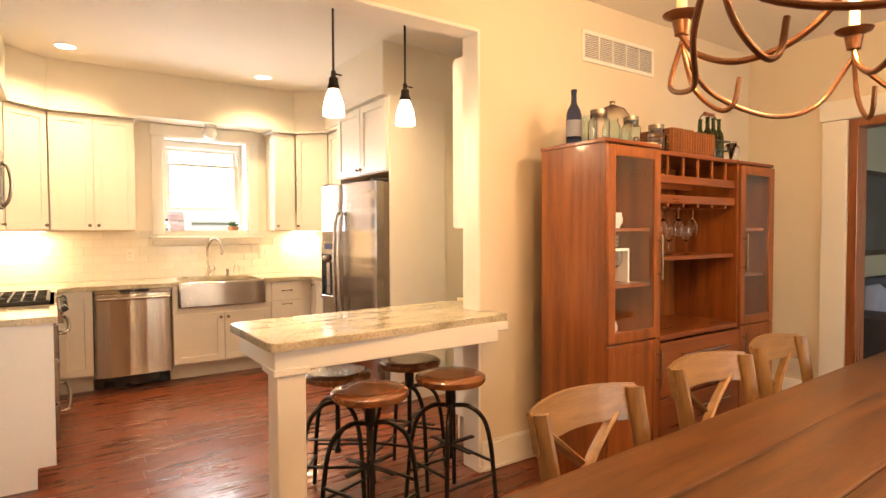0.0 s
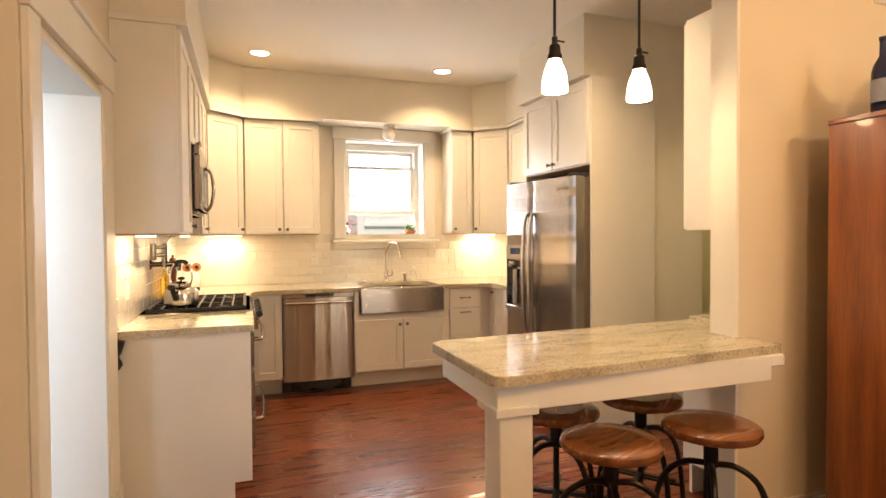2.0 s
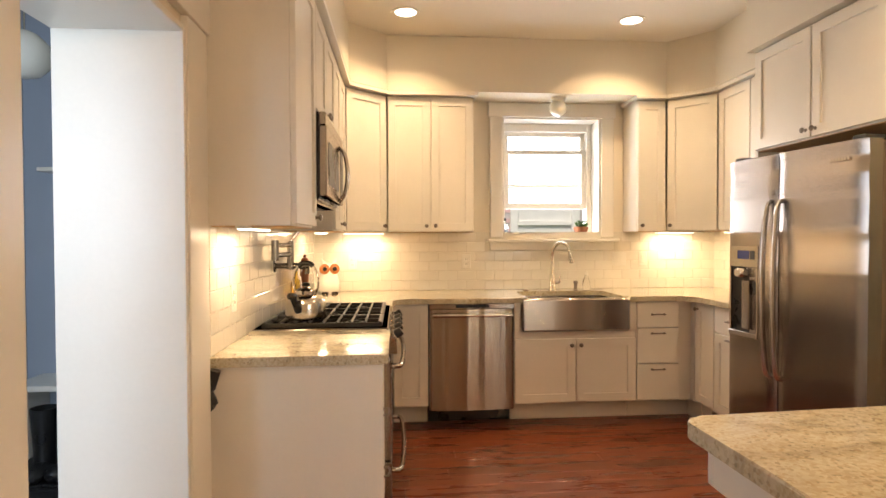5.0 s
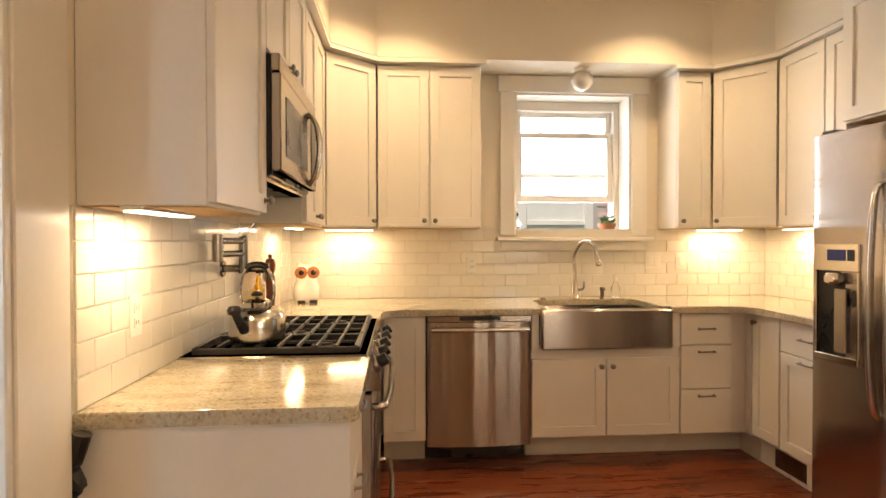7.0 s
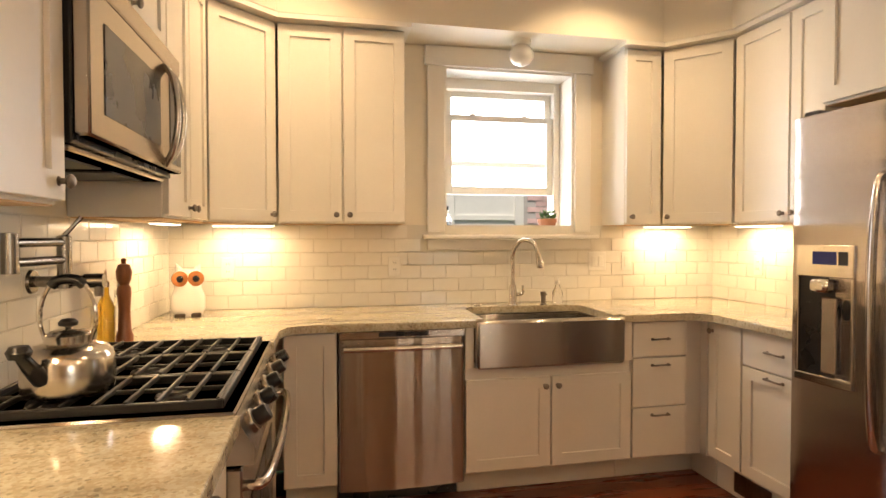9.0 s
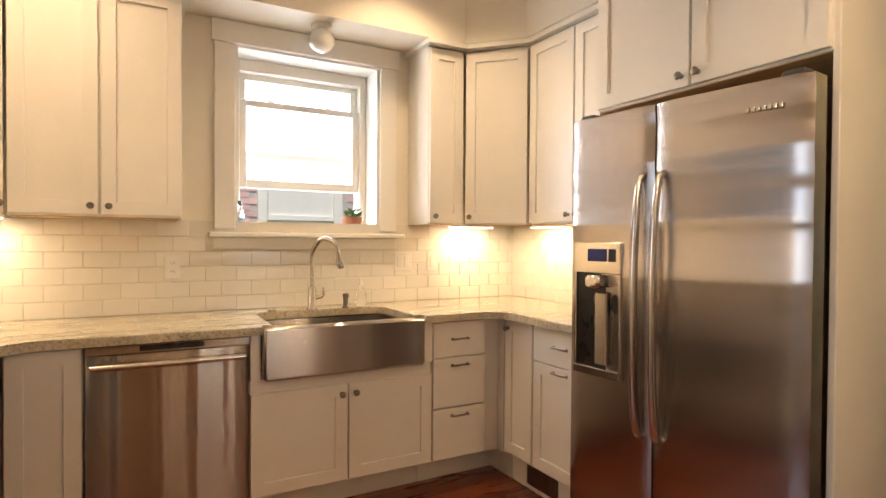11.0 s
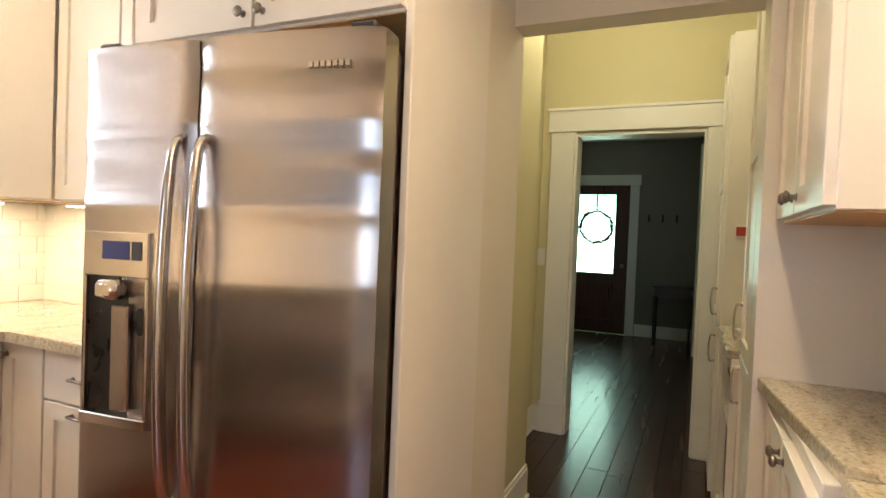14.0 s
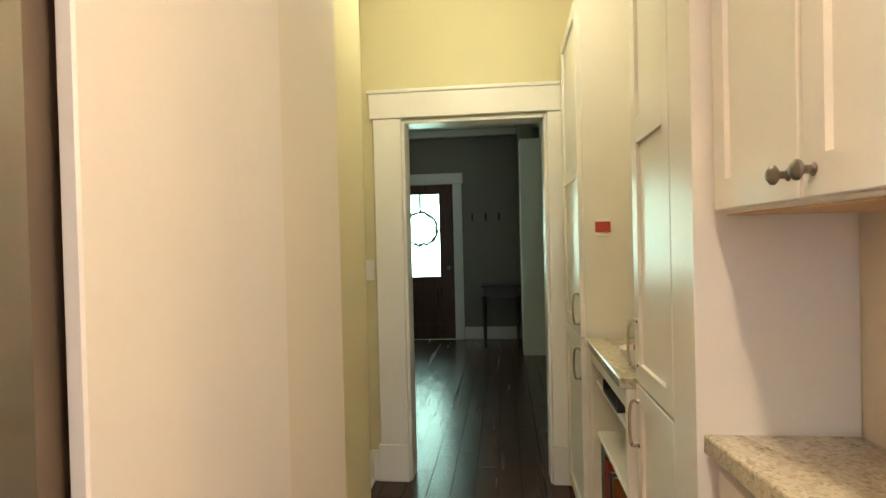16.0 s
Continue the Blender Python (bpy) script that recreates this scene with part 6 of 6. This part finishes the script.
# ---- chandelier ----
CX, CY = 2.22, 0.60
chd = thing("chandelier", pose(CX, CY, CEIL + 0.09), "copper bronze chandelier with curved arms and lit candle bulbs", "chandelier")
part("canopy", lathe([(0, -0.13), (0.03, -0.128), (0.065, -0.105), (0.068, -0.091), (0, -0.091)], 24), "bronze", chd, "", True)
part("chain", tube([(0, 0, -0.12), (0, 0, -0.52)], 0.007, 8), "bronze", chd, "", True)
part("column", lathe([(0, -0.50), (0.02, -0.51), (0.028, -0.56), (0.018, -0.62), (0.022, -0.80), (0.05, -0.84), (0.055, -0.90), (0.03, -0.96), (0.012, -1.0), (0.018, -1.03), (0, -1.05)], 20), "bronze", chd, "", True)
for k in range(6):
    a = radians(158 + 60 * k)
    t = Matrix.Rotation(a, 4, 'Z')
    bm = bmesh.new()
    p1 = smooth_line([(0.03, 0, -0.62), (0.16, 0, -0.78), (0.34, 0, -0.98), (0.52, 0, -1.03), (0.66, 0, -0.98), (0.72, 0, -0.90)], 7)
    add_tube(bm, p1, 0.0105, 8)
    bm.transform(t)
    arm = part("arm", bm, "bronze", chd, "", True)
    p2 = smooth_line([(0.72, 0, -0.92), (0.68, 0, -1.08), (0.60, 0, -1.17), (0.55, 0, -1.165), (0.53, 0, -1.08)], 6)
    bm = tube(p2, 0.008, 8)
    b2 = Vector((0.72 * math.cos(radians(60)), 0.72 * math.sin(radians(60)), -0.94))
    mid = (Vector((0.72, 0, -0.94)) + b2) / 2
    add_tube(bm, smooth_line([(0.72, 0, -0.93), (0.70, 0.12, -1.10), (mid.x, mid.y, -1.16), (0.45, 0.52, -1.08), tuple(b2)], 7), 0.0085, 8)
    bm.transform(t)
    part("scroll", bm, "bronze", arm, "", True)
    bm = lathe([(0, -0.905), (0.022, -0.90), (0.030, -0.855), (0.026, -0.85), (0.058, -0.835), (0.062, -0.828), (0.03, -0.838), (0, -0.838)], 20, (0.72, 0, 0))
    bm.transform(t)
    part("drip_pan", bm, "bronze", arm, "", True)
    bm = lathe([(0, -0.838), (0.0165, -0.838), (0.0165, -0.745), (0, -0.742)], 14, (0.72, 0, 0))
    bm.transform(t)
    part("candle_sleeve", bm, "candle", arm, "", True)
    bm = lathe([(0.008, -0.745), (0.016, -0.725), (0.017, -0.705), (0.010, -0.675), (0.003, -0.655), (0, -0.652)], 14, (0.72, 0, 0))
    bm.transform(t)
    part("candle_bulb", bm, "flame", arm, "", True)
for k in range(3):
    a = radians(158 + 120 * k)
    bulb("chandelier_bulb", (CX + 0.60 * math.cos(a), CY + 0.60 * math.sin(a), CEIL - 0.60), 37, (1.0, 0.62, 0.30), 0.03)

# ---- seen through the doorways ----
pg = thing("globe_pendant", pose(-1.55, 4.9, CEIL), "clear glass globe pendant in the mudroom", "pendant lamp")
part("canopy", lathe([(0, -0.02), (0.05, -0.018), (0.055, -0.001), (0, -0.001)], 20), "chrome", pg, "", True)
part("rod", tube([(0, 0, -0.01), (0, 0, -0.42)], 0.006, 8), "chrome", pg, "", True)
part("globe", lathe([(0.03, -0.42), (0.07, -0.44), (0.115, -0.49), (0.128, -0.545), (0.115, -0.60), (0.07, -0.65), (0, -0.672)], 28), "globe", pg, "pale glass globe shade", True)
bn = thing("bench", pose(-1.35, 5.42, 0), "white painted mudroom bench", "bench")
part("top", box(-0.55, -0.17, 0.44, 0.55, 0.175, 0.475, 0.004), "trim", bn)
part("leg", box(-0.55, -0.16, 0, -0.51, 0.17, 0.44, 0.003), "trim", bn)
part("leg", box(0.51, -0.16, 0, 0.55, 0.17, 0.44, 0.003), "trim", bn)
sh = thing("wall_shelf", pose(-1.3, 5.51, 1.75), "white shelf on the mudroom wall", "shelf")
part("board", box(-0.5, -0.12, 0, 0.5, 0.088, 0.025, 0.003), "trim", sh)


def boot(x, y, a):
    b = thing("rubber_boot", pose(x, y, 0, 0, 0, a), "tall black rubber boot on the dark floor", "boot", "boots by the bench")
    part("shaft", lathe([(0, 0.02), (0.055, 0.02), (0.056, 0.12), (0.062, 0.25), (0.070, 0.385), (0.066, 0.385), (0.058, 0.25), (0, 0.10)], 18), "rubber", b, "", True)
    part("foot", boxes((-0.052, -0.20, 0.012, 0.052, 0.06, 0.095), bevel=0.03), "rubber", b, "", True)
    part("sole", boxes((-0.055, -0.205, 0, 0.055, 0.065, 0.016), bevel=0.006), "rubber", b)


boot(-1.62, 5.13, 10)
boot(-1.47, 5.15, -8)
ft = thing("side_table", pose(9.42, 3.68, 0), "small black wooden side table against the entry wall", "side table")
part("top", box(-0.18, -0.26, 0.735, 0.20, 0.25, 0.76, 0.004), "dark_wood", ft)
part("apron", boxes((-0.16, -0.23, 0.60, 0.18, 0.22, 0.735)), "dark_wood", ft)
for x in (-0.15, 0.165):
    for y in (-0.22, 0.21):
        part("leg", tube([(x, y, 0.62), (x, y, 0.0)], [0.026, 0.015], 8), "dark_wood", ft)
for y in (4.04, 3.86, 3.68):
    h = thing("coat_hook", pose(9.648, y, 1.66), "small dark metal coat hook on the wall", "coat hook", "coat hooks in the entry")
    part("plate", box(-0.006, -0.012, -0.05, 0, 0.012, 0.05, 0.002), "iron", h)
    part("hook", tube(smooth_line([(0, 0, -0.02), (-0.035, 0, -0.045), (-0.05, 0, -0.02), (-0.055, 0, 0.01)], 4), 0.006, 6), "iron", h)
    part("hook", tube([(0, 0, 0.02), (-0.04, 0, 0.045), (-0.05, 0, 0.06)], 0.005, 6), "iron", h)
el = thing("entry_ceiling_light", pose(8.3, 4.55, CEIL), "lit flush white ceiling light in the entry", "ceiling light")
part("shade", lathe([(0, -0.07), (0.10, -0.06), (0.16, -0.03), (0.17, -0.001), (0, -0.001)], 24), "pendant", el, "", True)
so = thing("sofa", pose(7.3, 2.18, 0), "dark blue grey sofa with pale cushions in the living room", "sofa")
part("base", boxes((-0.9, -0.45, 0.06, 0.9, 0.42, 0.42), bevel=0.04), "fabric", so, "", True)
part("backrest", boxes((-0.9, 0.22, 0.42, 0.9, 0.44, 0.86), bevel=0.06), "fabric", so, "", True)
part("armrest", boxes((-1.08, -0.45, 0.06, -0.88, 0.44, 0.64), bevel=0.05), "fabric", so, "", True)
part("armrest", boxes((0.88, -0.45, 0.06, 1.08, 0.44, 0.64), bevel=0.05), "fabric", so, "", True)
cu = thing("cushion", pose(6.75, 2.26, 0.42), "pale blue square cushion on the sofa", "cushion")
part("cover", boxes((-0.22, -0.07, 0.0, 0.22, 0.07, 0.42), bevel=0.06), "cushion", cu, "", True)
pc = thing("picture_frame", pose(7.95, 2.655, 1.55), "dark framed picture on the sage wall", "picture")
part("frame", boxes((-0.45, -0.03, -0.47, -0.39, 0, 0.47), (0.39, -0.03, -0.47, 0.45, 0, 0.47), (-0.39, -0.03, -0.47, 0.39, 0, -0.41), (-0.39, -0.03, 0.41, 0.39, 0, 0.47), bevel=0.004), "dark_wood", pc)
part("print", box(-0.39, -0.012, -0.41, 0.39, -0.008, 0.41, 0), "picture", pc)

# unseen fixture, added only to carry the hall's fill lamp
hl = thing("hall_ceiling_light", pose(4.12, 3.80, CEIL), "unseen flush fixture added for the lamp that brightens the hall", "ceiling light")
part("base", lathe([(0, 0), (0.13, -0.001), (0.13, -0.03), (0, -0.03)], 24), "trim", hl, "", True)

# window of the dining room, behind the walk
w2 = tagged(thing("window_2", pose(3.4, -2.5, 0.95), "white painted triple window of the dining room", "window"), kind="structure")
part("window_frame", boxes((-0.9, -0.05, 0, -0.85, 0.05, 1.3), (0.85, -0.05, 0, 0.9, 0.05, 1.3), (-0.85, -0.05, 0, 0.85, 0.05, 0.05), (-0.85, -0.05, 1.25, 0.85, 0.05, 1.3), (-0.32, -0.04, 0.05, -0.27, 0.04, 1.25), (0.27, -0.04, 0.05, 0.32, 0.04, 1.25), bevel=0.003), "trim", w2)

# ---- floors and tiles, piece by piece ----
sub = structure("floor", boxes((-0.36, -2.6, -0.10, 3.40, 6.32, -0.012), (3.40, -2.6, -0.10, 5.25, 2.70, -0.012)), "joint", "red brown hand scraped wooden plank floor", "floor")
hsub = structure("floor_hall", boxes((3.40, 2.75, -0.10, 9.65, 6.45, -0.012), (5.25, -2.5, -0.10, 9.0, 2.66, -0.012)), "joint", "dark brown wooden plank floor of the hall and entry", "floor")
msub = structure("floor_mudroom", boxes((-2.15, 0.8, -0.10, -0.36, 5.75, -0.012)), "grout", "black stone tile floor of the mudroom", "floor")


def plank_rows(x0, x1, y0, y1, w, seed, parent, material, singles):
    r = random.Random(seed)
    bm = bmesh.new()
    y = y0
    while y < y1 - 0.01:
        ww = min(w, y1 - y)
        x = x0 - r.uniform(0, 1.0)
        while x < x1:
            ln = r.uniform(0.7, 1.7)
            a, b = max(x, x0), min(x + ln, x1)
            x += ln
            if b - a < 0.03:
                continue
            dz = r.uniform(-0.0012, 0.0)
            if singles(0.5 * (a + b), y):
                part("plank", box(a + 0.001, y + 0.001, -0.011, b - 0.001, y + ww - 0.001, dz, 0.0018), material, parent)
            else:
                add_box(bm, a + 0.001, y + 0.001, -0.011, b - 0.001, y + ww - 0.001, dz)
        y += ww
    if bm.verts:
        tagged(part("planks", bm, material, parent), kind="stuff")
    else:
        bm.free()


plank_rows(-0.36, 3.40, -2.45, 6.0, 0.127, 1, sub, "floor", lambda x, y: 1.9 < y < 5.9)
plank_rows(3.40, 5.20, -2.45, 2.66, 0.127, 2, sub, "floor", lambda x, y: False)
plank_rows(3.40, 9.65, 2.92, 6.45, 0.127, 3, hsub, "hall_floor", lambda x, y: x < 7.5 and 3.2 < y < 4.5)
plank_rows(5.20, 9.0, -2.45, 2.66, 0.127, 4, hsub, "hall_floor", lambda x, y: False)
for i in range(5):
    for j in range(16):
        x0, y0 = -2.0 + i * 0.305, 0.95 + j * 0.305
        if y0 > 5.3 or x0 > -0.6:
            continue
        part("tile", box(x0, y0, -0.011, min(x0 + 0.301, -0.362), y0 + 0.301, 0.0, 0.002), "slate", msub)

bsp = {}
for nm, bs in (("backsplash_north", (-0.289, 6.312, 0.917, 3.029, 6.3195, 1.382)), ("backsplash_west", (-0.2895, 3.82, 0.917, -0.282, 6.311, 1.382)), ("backsplash_east", (3.022, 4.998, 0.917, 3.0295, 6.311, 1.382))):
    bsp[nm] = structure(nm, boxes(bs), "grout", "white glazed subway tile backsplash", "backsplash")
TW, TH, G = 0.152, 0.0765, 0.0020


def tile_mesh(w, h):
    bm = box(0.0009, -0.0046, 0.0009, w - G, 0, h - G, 0.0014)
    me = bpy.data.meshes.new("tile")
    bm.to_mesh(me)
    bm.free()
    me.materials.append(M["tile"])
    return me


full = tile_mesh(TW, TH)


def lay(parent, start, length, to_world, holes=()):
    for row in range(6):
        z = 0.918 + row * (TH + 0.0005)
        x = -TW / 2 if row % 2 else 0.0
        while x < length - 0.01:
            a, b = max(x, 0), min(x + TW, length)
            x += TW
            if b - a < 0.02 or any(h0 < b - 0.005 and a + 0.005 < h1 and z + TH > hz for h0, h1, hz in holes):
                continue
            me = full if b - a > TW - 0.001 else tile_mesh(b - a, TH)
            ob = new("tile", me)
            ob.matrix_world = to_world @ Matrix.Translation((a, 0, z))
            ob.parent = parent


lay(bsp["backsplash_north"], 0, 3.31, pose(-0.284, 6.312, 0), ((1.40, 2.44, 1.24),))
lay(bsp["backsplash_west"], 0, 2.48, pose(-0.282, 3.823, 0, 0, 0, 90))
lay(bsp["backsplash_east"], 0, 1.30, pose(3.022, 6.304, 0, 0, 0, -90))
